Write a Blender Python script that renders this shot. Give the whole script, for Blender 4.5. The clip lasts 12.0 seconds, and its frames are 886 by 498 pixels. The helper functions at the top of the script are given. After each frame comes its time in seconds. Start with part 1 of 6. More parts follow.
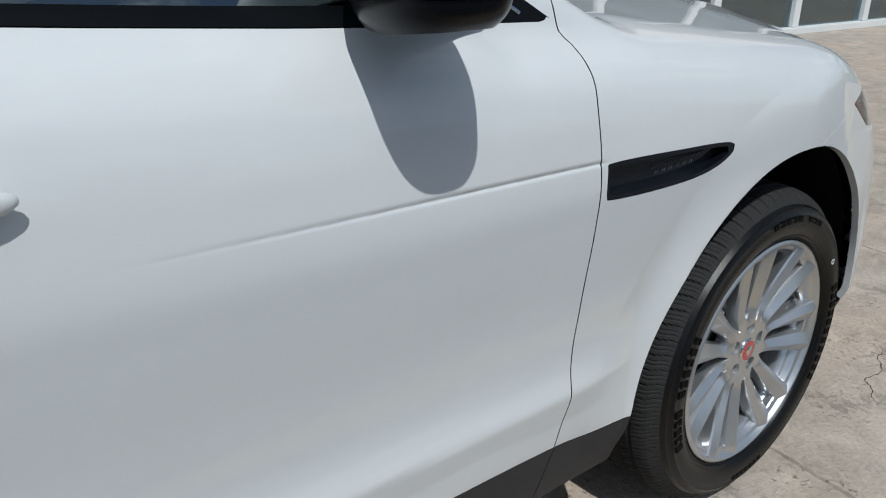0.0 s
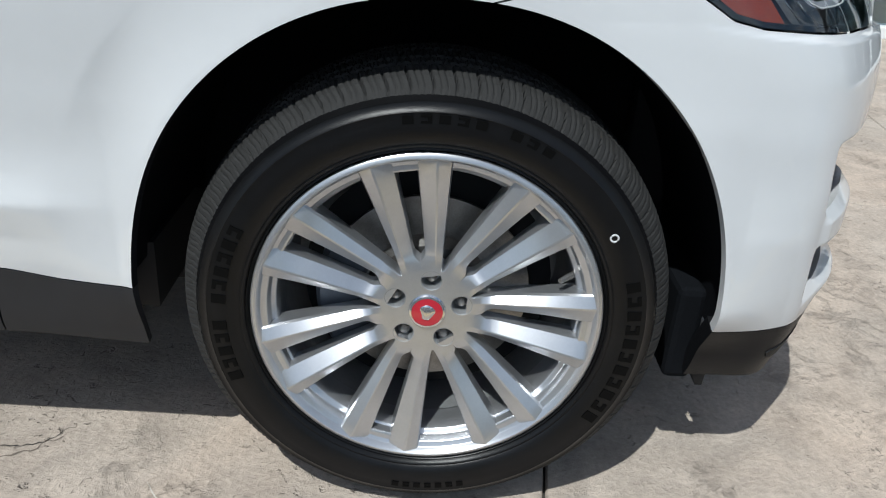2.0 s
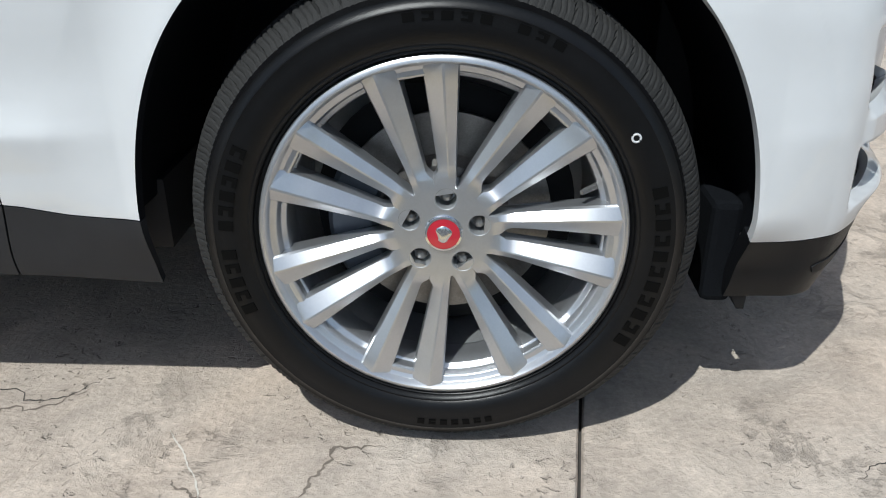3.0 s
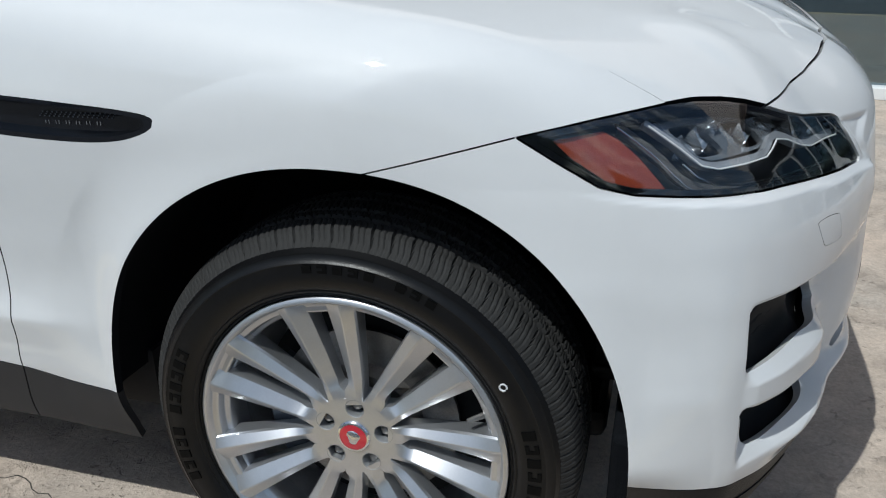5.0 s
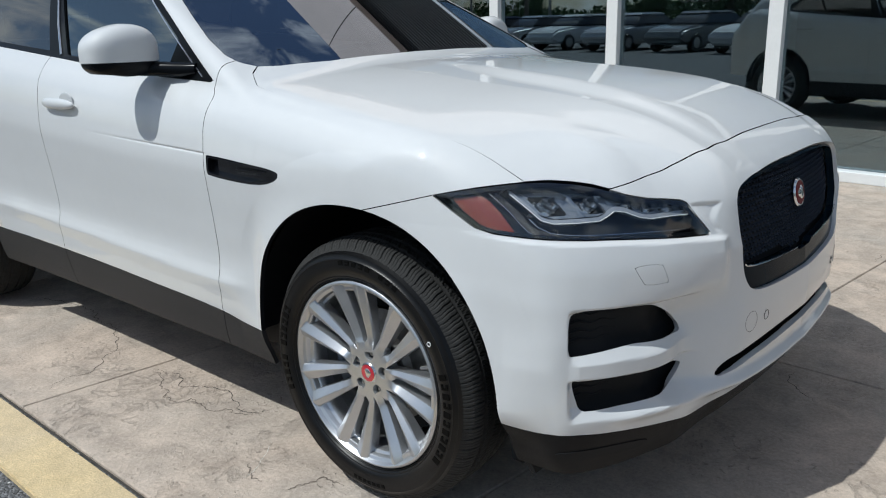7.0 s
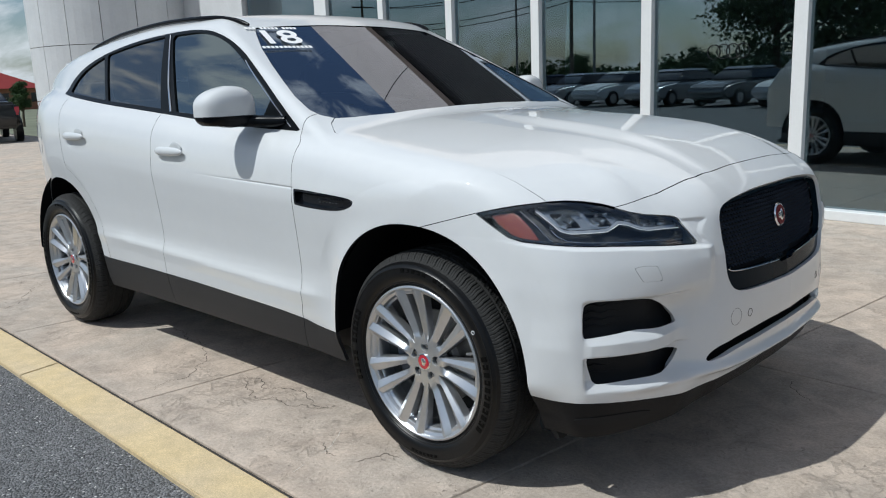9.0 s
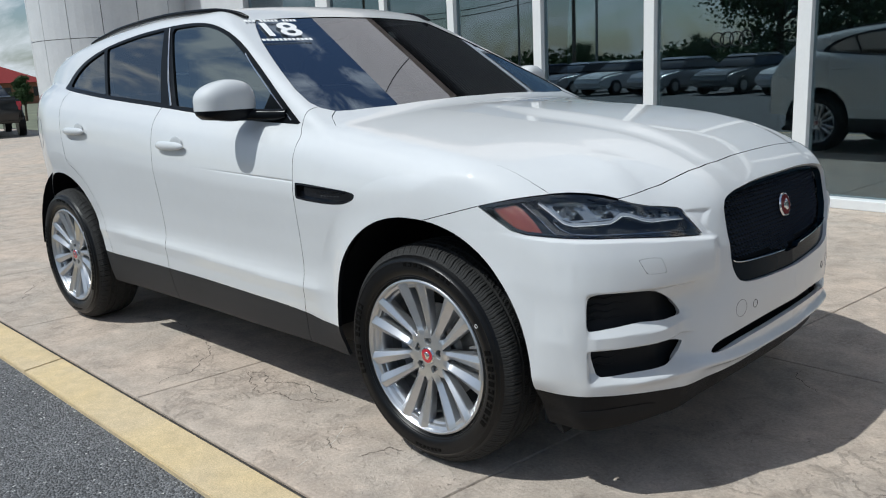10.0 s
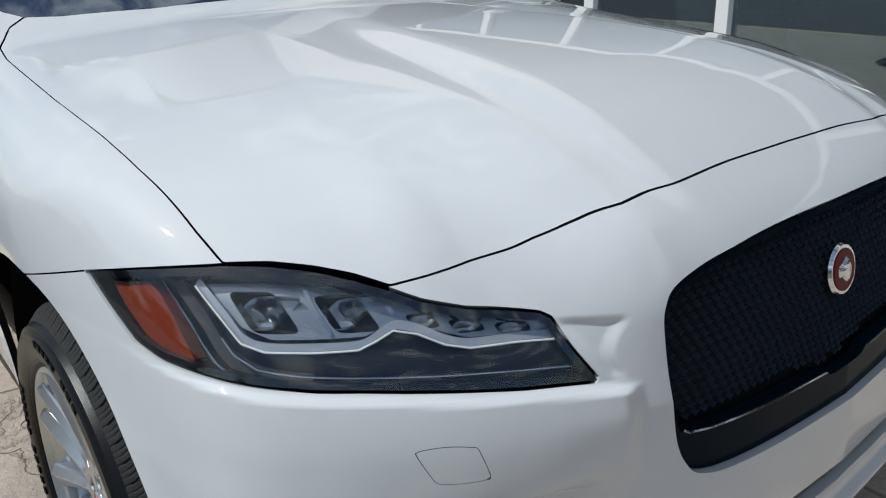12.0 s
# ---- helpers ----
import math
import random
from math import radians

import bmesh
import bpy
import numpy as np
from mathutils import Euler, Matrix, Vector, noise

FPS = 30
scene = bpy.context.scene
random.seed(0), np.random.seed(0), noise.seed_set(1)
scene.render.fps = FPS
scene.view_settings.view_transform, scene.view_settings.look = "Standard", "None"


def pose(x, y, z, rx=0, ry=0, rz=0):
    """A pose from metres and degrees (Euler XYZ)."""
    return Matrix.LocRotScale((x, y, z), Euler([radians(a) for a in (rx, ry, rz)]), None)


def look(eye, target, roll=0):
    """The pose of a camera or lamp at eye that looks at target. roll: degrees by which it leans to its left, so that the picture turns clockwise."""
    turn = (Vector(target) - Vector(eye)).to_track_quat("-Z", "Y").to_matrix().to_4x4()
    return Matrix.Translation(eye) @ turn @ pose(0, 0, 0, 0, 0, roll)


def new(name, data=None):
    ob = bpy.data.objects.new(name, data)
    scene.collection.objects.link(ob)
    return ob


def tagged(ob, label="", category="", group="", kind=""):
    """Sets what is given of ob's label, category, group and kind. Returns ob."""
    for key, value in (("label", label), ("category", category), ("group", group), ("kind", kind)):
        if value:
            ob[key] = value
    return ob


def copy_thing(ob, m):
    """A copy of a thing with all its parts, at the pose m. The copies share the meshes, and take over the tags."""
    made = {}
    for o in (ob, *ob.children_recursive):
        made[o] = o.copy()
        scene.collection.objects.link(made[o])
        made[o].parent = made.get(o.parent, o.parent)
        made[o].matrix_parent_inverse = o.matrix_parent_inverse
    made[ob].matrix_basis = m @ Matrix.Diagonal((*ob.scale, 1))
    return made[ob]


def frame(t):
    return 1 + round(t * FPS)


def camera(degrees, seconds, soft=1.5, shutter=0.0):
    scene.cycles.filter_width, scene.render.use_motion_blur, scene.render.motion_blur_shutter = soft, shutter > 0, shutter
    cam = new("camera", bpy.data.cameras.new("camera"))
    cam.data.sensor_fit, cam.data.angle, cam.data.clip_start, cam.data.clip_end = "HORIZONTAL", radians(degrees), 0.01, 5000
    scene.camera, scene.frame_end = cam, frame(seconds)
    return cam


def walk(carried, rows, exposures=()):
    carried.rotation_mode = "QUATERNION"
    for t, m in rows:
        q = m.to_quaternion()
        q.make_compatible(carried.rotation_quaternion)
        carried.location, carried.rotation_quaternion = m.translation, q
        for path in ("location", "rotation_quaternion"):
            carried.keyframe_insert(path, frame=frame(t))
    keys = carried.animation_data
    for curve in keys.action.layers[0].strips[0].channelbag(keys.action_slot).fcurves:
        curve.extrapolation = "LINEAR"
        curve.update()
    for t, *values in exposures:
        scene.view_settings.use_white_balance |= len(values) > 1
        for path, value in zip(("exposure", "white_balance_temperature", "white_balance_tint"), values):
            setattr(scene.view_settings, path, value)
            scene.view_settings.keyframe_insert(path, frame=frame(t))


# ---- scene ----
cam = camera(58.6, 12.0, soft=1.1)
PATH = [
    (0, (-1.546, -1.689, 1.272), (-0.365, -0.267, 0.509), 0.6),
    (0.5, (-1.058, -1.712, 1.256), (0.0, -0.234, 0.422), 2.3),
    (1, (-0.663, -1.801, 1.198), (0.091, -0.21, 0.251), 3.9),
    (1.5, (-0.283, -1.831, 1.165), (0.105, -0.14, 0.17), 4.9),
    (2, (-0.018, -1.974, 1.015), (0.042, -0.185, 0.123), 4.3),
    (2.5, (0.035, -1.991, 0.895), (-0.031, -0.221, -0.034), 1.0),
    (2.7, (0.036, -1.977, 0.874), (-0.022, -0.2, -0.042), 0.1),
    (4.3, (0.057, -1.999, 0.952), (-0.14, -0.162, 0.187), -0.7),
    (4.5, (0.13, -1.983, 1.043), (-0.148, -0.163, 0.263), -0.7),
    (5, (0.449, -1.939, 1.176), (-0.057, -0.162, 0.41), -0.4),
    (5.5, (0.754, -1.87, 1.224), (0.023, -0.167, 0.472), -0.2),
    (6, (1.057, -1.92, 1.249), (0.11, -0.299, 0.562), -0.5),
    (6.5, (1.283, -2.099, 1.278), (0.164, -0.563, 0.654), -1.0),
    (7, (1.455, -2.305, 1.305), (0.214, -0.839, 0.75), -1.5),
    (7.5, (1.648, -2.453, 1.292), (0.331, -1.033, 0.791), -1.9),
    (9.5, (1.813, -2.719, 1.307), (0.462, -1.302, 0.899), -2.4),
    (10, (1.801, -2.685, 1.308), (0.447, -1.28, 0.871), -2.9),
    (10.5, (1.751, -2.55, 1.306), (0.388, -1.17, 0.818), -3.4),
    (11, (1.549, -2.228, 1.287), (0.177, -0.879, 0.742), -3.5),
    (11.5, (1.394, -1.744, 1.279), (-0.005, -0.453, 0.665), -3.1),
    (12, (1.296, -1.176, 1.282), (-0.154, 0.012, 0.586), -1.6),
]
EXPOSURE = [(t, stops, 6080, 4) for t, stops in ((0, -0.36), (0.5, -0.33), (1, -0.18), (1.5, 0.0), (2, 0.1), (2.7, 0.18), (4.3, 0.22), (4.5, 0.18), (5.0, -0.14), (5.5, -0.18), (6.5, -0.1), (9.5, -0.08), (11, -0.06), (11.5, -0.02), (12, -0.22))]
walk(cam, [(t, look(eye, target, roll)) for t, eye, target, roll in PATH], EXPOSURE)

# ---- light ----
world = bpy.data.worlds.new("world")
scene.world = world
world.use_nodes = True
SUN = Vector((-0.30, -0.58, 1.0)).normalized()
wn = world.node_tree.nodes
wl = world.node_tree.links
sky = wn.new("ShaderNodeTexSky")
sky.sky_type = "NISHITA"
sky.sun_disc = False
sky.sun_elevation = math.asin(SUN.z)
sky.sun_rotation = math.atan2(SUN.x, SUN.y)
sky.air_density, sky.dust_density, sky.ozone_density = 1.0, 1.4, 2.2
where = wn.new("ShaderNodeTexCoord")
stretch = wn.new("ShaderNodeMapping")
stretch.inputs["Scale"].default_value = (1.0, 1.0, 1.5)
stretch.inputs["Location"].default_value = (0.35, 0.1, 0.0)
wl.new(where.outputs["Generated"], stretch.inputs["Vector"])
puffs = wn.new("ShaderNodeTexNoise")
puffs.inputs["Scale"].default_value = 8.5
puffs.inputs["Detail"].default_value = 9.0
puffs.inputs["Roughness"].default_value = 0.60
puffs.inputs["Distortion"].default_value = 0.5
wl.new(stretch.outputs["Vector"], puffs.inputs["Vector"])
cover = wn.new("ShaderNodeValToRGB")
cover.color_ramp.elements[0].position = 0.49
cover.color_ramp.elements[1].position = 0.63
wl.new(puffs.outputs["Fac"], cover.inputs["Fac"])
clouds = wn.new("ShaderNodeMixRGB")
clouds.inputs["Color2"].default_value = (8.4, 8.6, 9.0, 1)
wl.new(cover.outputs["Color"], clouds.inputs["Fac"])
wl.new(sky.outputs["Color"], clouds.inputs["Color1"])
wl.new(clouds.outputs["Color"], wn["Background"].inputs["Color"])
wn["Background"].inputs["Strength"].default_value = 0.086
lamp = bpy.data.lights.new("sun", "SUN")
lamp.energy, lamp.angle, lamp.color = 3.7, radians(0.53), (1.0, 0.97, 0.93)
sun = new("sun", lamp)
sun.matrix_world = look(SUN * 50, (0, 0, 0))


# ---- materials ----
def material(name, color, rough=0.5, metal=0.0, coat=0.0, spot=0.0, scale=8.0, bump=0.0, bump_scale=60.0, spec=0.5):
    """A surface with colour mottling at two scales and a fine relief, in metres."""
    m = bpy.data.materials.new(name)
    m.use_nodes = True
    n, l = m.node_tree.nodes, m.node_tree.links
    b = n["Principled BSDF"]
    b.inputs["Base Color"].default_value = (*color, 1)
    b.inputs["Roughness"].default_value = rough
    b.inputs["Metallic"].default_value = metal
    b.inputs["Coat Weight"].default_value = coat
    b.inputs["Coat Roughness"].default_value = 0.02
    b.inputs["Specular IOR Level"].default_value = spec
    tc = n.new("ShaderNodeTexCoord")
    if spot:
        mixed = None
        for k, (s, w) in enumerate(((scale, spot), (scale * 9, spot * 0.6))):
            t = n.new("ShaderNodeTexNoise")
            t.inputs["Scale"].default_value = s
            t.inputs["Detail"].default_value = 6
            t.inputs["Roughness"].default_value = 0.6
            l.new(tc.outputs["Object"], t.inputs["Vector"])
            r = n.new("ShaderNodeMapRange")
            r.inputs["From Min"].default_value, r.inputs["From Max"].default_value = 0.3, 0.7
            r.inputs["To Min"].default_value, r.inputs["To Max"].default_value = 1 - w, 1 + w
            l.new(t.outputs["Fac"], r.inputs["Value"])
            x = n.new("ShaderNodeMixRGB")
            x.blend_type = "MULTIPLY"
            x.inputs["Fac"].default_value = 1
            x.inputs["Color1"].default_value = (*color, 1)
            if mixed:
                l.new(mixed.outputs["Color"], x.inputs["Color1"])
            l.new(r.outputs["Result"], x.inputs["Color2"])
            mixed = x
        l.new(mixed.outputs["Color"], b.inputs["Base Color"])
    if bump:
        t = n.new("ShaderNodeTexNoise")
        t.inputs["Scale"].default_value = bump_scale
        t.inputs["Detail"].default_value = 8
        t.inputs["Roughness"].default_value = 0.65
        l.new(tc.outputs["Object"], t.inputs["Vector"])
        u = n.new("ShaderNodeBump")
        u.inputs["Strength"].default_value = bump
        u.inputs["Distance"].default_value = 0.01
        l.new(t.outputs["Fac"], u.inputs["Height"])
        l.new(u.outputs["Normal"], b.inputs["Normal"])
    return m


def pane_material(name, tint, mirror, rough=0.0, cast_tint=(0.80, 0.88, 1.0)):
    """Glass: a share that mirrors, the rest seen through with a tint."""
    m = bpy.data.materials.new(name)
    m.use_nodes = True
    n, l = m.node_tree.nodes, m.node_tree.links
    n.remove(n["Principled BSDF"])
    clear = n.new("ShaderNodeBsdfTransparent")
    clear.inputs["Color"].default_value = (*tint, 1)
    gloss = n.new("ShaderNodeBsdfGlossy")
    gloss.inputs["Roughness"].default_value = rough
    gloss.inputs["Color"].default_value = (*cast_tint, 1)
    fres = n.new("ShaderNodeFresnel")
    fres.inputs["IOR"].default_value = 1.52
    lift = n.new("ShaderNodeMapRange")
    lift.inputs["To Min"].default_value, lift.inputs["To Max"].default_value = mirror, 1.0
    l.new(fres.outputs["Fac"], lift.inputs["Value"])
    mix = n.new("ShaderNodeMixShader")
    l.new(lift.outputs["Result"], mix.inputs["Fac"])
    l.new(clear.outputs["BSDF"], mix.inputs[1])
    l.new(gloss.outputs["BSDF"], mix.inputs[2])
    l.new(mix.outputs["Shader"], n["Material Output"].inputs["Surface"])
    return m


PAINT = material("white_paint", (0.655, 0.665, 0.675), 0.5, coat=1.0, spot=0.012, scale=3, spec=0.15)
BLACK_GLOSS = material("gloss_black", (0.005, 0.006, 0.009), 0.07, spec=0.55)
CLADDING = material("dark_grey_cladding", (0.026, 0.0268, 0.030), 0.5, spot=0.08, scale=20, bump=0.15, bump_scale=900, spec=0.25)
# the cladding's plastic again, with the shade under the nose put into its colour
SHADED_SKIRT = material("shaded_skirt_plastic", (0.008, 0.0085, 0.010), 0.42, spot=0.08, scale=20, bump=0.12, bump_scale=900, spec=0.15)
BLACK = material("matt_black", (0.009, 0.010, 0.012), 0.6, spec=0.2)
# arch felt; also blackens panel edges as painted shade in the shut gaps
LINER_AND_GAP = material("arch_felt_and_gap_shade", (0.006, 0.007, 0.009), 0.9, bump=0.3, bump_scale=300, spec=0.08)
RUBBER = material("tyre_rubber", (0.0045, 0.0046, 0.0052), 0.33, spot=0.25, scale=14, bump=0.08, bump_scale=400, spec=0.28)
TREAD = material("tyre_tread", (0.015, 0.0148, 0.0145), 0.8, spot=0.2, scale=30, bump=0.2, bump_scale=500)
LETTER = material("tyre_letter", (0.002, 0.002, 0.002), 0.6, spec=0.1)
BLACK_SATIN = material("satin_black", (0.004, 0.005, 0.007), 0.25, spec=0.12)
ALLOY = material("silver_alloy", (0.56, 0.57, 0.59), 0.30, metal=0.85, coat=0.3, spot=0.04, scale=30)
ALLOY_IN = material("alloy_barrel", (0.42, 0.43, 0.44), 0.45, metal=0.7, spot=0.1, scale=20)
CHROME = material("chrome", (0.75, 0.76, 0.78), 0.12, metal=1.0)
STEEL = material("bare_steel", (0.30, 0.29, 0.28), 0.38, metal=0.9, spot=0.2, scale=40)
CALIPER = material("caliper_grey", (0.10, 0.115, 0.14), 0.5, metal=0.3, spot=0.1)
RED = material("red_enamel", (0.46, 0.012, 0.03), 0.3, coat=1.0)
DARK_RED = material("dark_red_enamel", (0.14, 0.008, 0.013), 0.45, spec=0.2)
AMBER = material("amber_reflector", (0.24, 0.040, 0.016), 0.25, coat=1.0, spot=0.15, scale=120, bump=0.3, bump_scale=260)
LAMP_DARK = material("lamp_housing", (0.010, 0.012, 0.016), 0.3, coat=0.3)
LAMP_GREY = material("lamp_bezel", (0.42, 0.45, 0.49), 0.22, metal=0.75)
LAMP_RIB = material("lamp_ribs", (0.10, 0.10, 0.105), 0.35, metal=0.5, bump=0.6, bump_scale=420)
LAMP_SILVER = material("lamp_reflector", (0.72, 0.73, 0.74), 0.16, metal=1.0)
LIGHT_BAR = material("light_guide", (0.50, 0.53, 0.58), 0.2, metal=0.5)
LIGHT_EDGE = material("light_guide_edge", (0.88, 0.89, 0.90), 0.3, coat=0.5)
WINDOW_BLACK = material("window_frame_black", (0.004, 0.005, 0.006), 0.28, spec=0.12)
# black mesh; bluish reflections are put into its base colour
GRILLE_MESH = material("grille_mesh_reflection_tint", (0.050, 0.060, 0.080), 0.25, spec=0.6)
# gloss black surround; the dark blue it reflects is painted in, real gloss nearly off
GRILLE_FRAME = material("grille_frame_reflected_blue", (0.004, 0.011, 0.018), 0.14, spec=0.03)
WHITE_INK = material("white_lettering", (0.82, 0.82, 0.82), 0.6)
LENS = pane_material("clear_lens", (0.94, 0.95, 0.95), 0.03, cast_tint=(0.9, 0.93, 0.95))
SHIELD = pane_material("windscreen_glass", (0.09, 0.11, 0.13), 0.26)
SIDE_GLASS = pane_material("side_glass", (0.08, 0.10, 0.11), 0.20, cast_tint=(0.78, 0.88, 0.90))
DARK_GLASS = pane_material("privacy_glass", (0.03, 0.033, 0.04), 0.13, cast_tint=(0.92, 0.93, 0.92))
SHOP_GLASS = pane_material("showroom_glass", (0.50, 0.56, 0.57), 0.20, cast_tint=(0.76, 0.92, 1.0))
TRIM = material("interior_trim", (0.02, 0.02, 0.022), 0.7, spot=0.1)
SEAT = material("seat_leather", (0.05, 0.048, 0.046), 0.55, spot=0.1, bump=0.1)
FRAME_WHITE = material("white_aluminium", (0.72, 0.73, 0.73), 0.4, spot=0.03, scale=4)
PANEL = material("white_panel", (0.62, 0.63, 0.64), 0.38, spot=0.05, scale=2.5)
BEIGE = material("beige_panel", (0.74, 0.63, 0.57), 0.7, spot=0.06, scale=2, bump=0.1)
RIBBED = material("dark_ribbed_metal", (0.07, 0.068, 0.066), 0.5, metal=0.3, spot=0.08, scale=3)
SHOP_WALL = material("showroom_wall", (0.45, 0.47, 0.47), 0.8, spot=0.05)
SHOP_FLOOR = material("showroom_floor", (0.30, 0.29, 0.28), 0.3, spot=0.08)
BRICK = material("red_brick", (0.30, 0.13, 0.075), 0.85, spot=0.2, scale=6, bump=0.3)
RED_ROOF = material("red_metal_roof", (0.36, 0.05, 0.045), 0.5, spot=0.1)
TRUCK = material("black_truck_paint", (0.004, 0.004, 0.005), 0.35, coat=0.4)
SILVER_CAR = material("silver_car_paint", (0.45, 0.46, 0.48), 0.3, metal=0.5, coat=1.0)
BARK = material("bark", (0.10, 0.075, 0.05), 0.9, spot=0.3, scale=10, bump=0.6)
LEAF = material("leaves", (0.045, 0.085, 0.025), 0.7, spot=0.4, scale=1.5)
DECAL = material("dark_decal", (0.022, 0.025, 0.027), 0.8, spec=0.0)
POLE = material("weathered_pole", (0.16, 0.13, 0.10), 0.9, spot=0.2)


def stone_material(name, color, stain, rough, scale, mottle=0.15, grain=0.2, chips=0.0, stamped=False, lift=0.4):
    """Concrete or asphalt: broad stains, mottling and grain; chips: single pale stones; stamped: crumpled veins and clustered pits."""
    m = bpy.data.materials.new(name)
    m.use_nodes = True
    n, l = m.node_tree.nodes, m.node_tree.links
    b = n["Principled BSDF"]
    b.inputs["Roughness"].default_value = rough
    b.inputs["Specular IOR Level"].default_value = 0.3
    g = n.new("ShaderNodeNewGeometry")

    def noise_tex(s, detail, r, distort=0.0):
        t = n.new("ShaderNodeTexNoise")
        t.inputs["Scale"].default_value = s
        t.inputs["Detail"].default_value = detail
        t.inputs["Roughness"].default_value = r
        t.inputs["Distortion"].default_value = distort
        l.new(g.outputs["Position"], t.inputs["Vector"])
        return t.outputs["Fac"]

    def cells(s, what="Distance"):
        t = n.new("ShaderNodeTexVoronoi")
        t.inputs["Scale"].default_value = s
        l.new(g.outputs["Position"], t.inputs["Vector"])
        return t.outputs[what]

    def ramp_of(socket, a, c, v0, v1):
        r = n.new("ShaderNodeMapRange")
        r.inputs["From Min"].default_value, r.inputs["From Max"].default_value = a, c
        r.inputs["To Min"].default_value, r.inputs["To Max"].default_value = v0, v1
        l.new(socket, r.inputs["Value"])
        return r.outputs["Result"]

    def calc(kind, *values):
        x = n.new("ShaderNodeMath")
        x.operation = kind
        for k, v in enumerate(values):
            if isinstance(v, (float, int)):
                x.inputs[k].default_value = v
            else:
                l.new(v, x.inputs[k])
        return x.outputs["Value"]

    def mix(fac, c1, c2, kind="MIX"):
        x = n.new("ShaderNodeMixRGB")
        x.blend_type = kind
        for key, v in (("Fac", fac), ("Color1", c1), ("Color2", c2)):
            if isinstance(v, (tuple, float, int)):
                x.inputs[key].default_value = v if not isinstance(v, tuple) else (*v, 1)
            else:
                l.new(v, x.inputs[key])
        return x.outputs["Color"]

    broad = noise_tex(scale, 5, 0.6, 0.6)
    mid = noise_tex(scale * 6, 9, 0.7, 0.5)
    fine = noise_tex(scale * 75, 5, 0.7)
    col = mix(ramp_of(broad, 0.38, 0.64, 0, 1), color, stain)
    col = mix(1.0, col, ramp_of(mid, 0.3, 0.72, 1 - mottle, 1 + mottle), "MULTIPLY")
    col = mix(1.0, col, ramp_of(fine, 0.25, 0.75, 1 - grain, 1 + grain), "MULTIPLY")
    height = calc("ADD", calc("MULTIPLY", mid, 0.5), calc("MULTIPLY", fine, 0.3))
    if chips:
        tone = n.new("ShaderNodeRGBToBW")
        l.new(cells(chips, "Color"), tone.inputs["Color"])
        col = mix(1.0, col, ramp_of(tone.outputs["Val"], 0.2, 0.85, 0.55, 1.4), "MULTIPLY")
        spot = n.new("ShaderNodeRGBToBW")
        l.new(cells(chips * 0.62, "Color"), spot.inputs["Color"])
        near = ramp_of(cells(chips * 0.62), 0.30, 0.42, 1.0, 0.0)
        col = mix(calc("MULTIPLY", near, ramp_of(spot.outputs["Val"], 0.80, 0.84, 0.0, 0.9)), col, (0.62, 0.61, 0.59))
        height = calc("SUBTRACT", height, calc("MULTIPLY", cells(chips), 0.6))
    if stamped:
        zone = noise_tex(2.6, 4, 0.6, 0.8)
        # crumpled veins: thin level lines of a warped noise, only in patches
        vein = ramp_of(calc("ABSOLUTE", calc("SUBTRACT", noise_tex(7.5, 8, 0.68, 0.5), 0.5)), 0.0, 0.03, 1.0, 0.0)
        vein = calc("MULTIPLY", vein, ramp_of(zone, 0.50, 0.62, 0.0, 1.0))
        # pits that gather along the patches' edges
        pit = calc("MULTIPLY", ramp_of(noise_tex(46, 3, 0.6, 0.6), 0.60, 0.67, 0.0, 1.0), ramp_of(noise_tex(4.2, 5, 0.62, 1.0), 0.50, 0.60, 0.0, 1.0))
        dark = calc("MAXIMUM", calc("MULTIPLY", vein, 0.22), calc("MULTIPLY", pit, 0.5))
        col = mix(dark, col, (0.20, 0.175, 0.15))
        pale = calc("MULTIPLY", ramp_of(cells(34), 0.0, 0.16, 1.0, 0.0), ramp_of(noise_tex(3.1, 5, 0.6, 0.7), 0.50, 0.62, 0.0, 0.75))
        col = mix(pale, col, (0.66, 0.57, 0.47))
        height = calc("SUBTRACT", height, calc("MULTIPLY", dark, 0.7))
    l.new(col, b.inputs["Base Color"])
    u = n.new("ShaderNodeBump")
    u.inputs["Strength"].default_value = lift
    u.inputs["Distance"].default_value = 0.02
    l.new(height, u.inputs["Height"])
    l.new(u.outputs["Normal"], b.inputs["Normal"])
    return m


CONCRETE = stone_material("stamped_concrete", (0.490, 0.402, 0.330), (0.420, 0.368, 0.318), 0.85, 1.0, mottle=0.26, grain=0.22, stamped=True, lift=0.75)
ASPHALT = stone_material("asphalt", (0.175, 0.175, 0.18), (0.155, 0.155, 0.16), 0.9, 1.3, mottle=0.12, grain=0.3, chips=120, lift=0.9)
KERB = stone_material("yellow_kerb_paint", (0.64, 0.50, 0.29), (0.60, 0.48, 0.31), 0.8, 2.2, mottle=0.14, grain=0.26, chips=0.0, lift=0.6)
JOINT = material("dark_joint", (0.05, 0.045, 0.04), 0.95)
SOIL = material("far_ground", (0.14, 0.15, 0.10), 0.95, spot=0.25, scale=0.2)


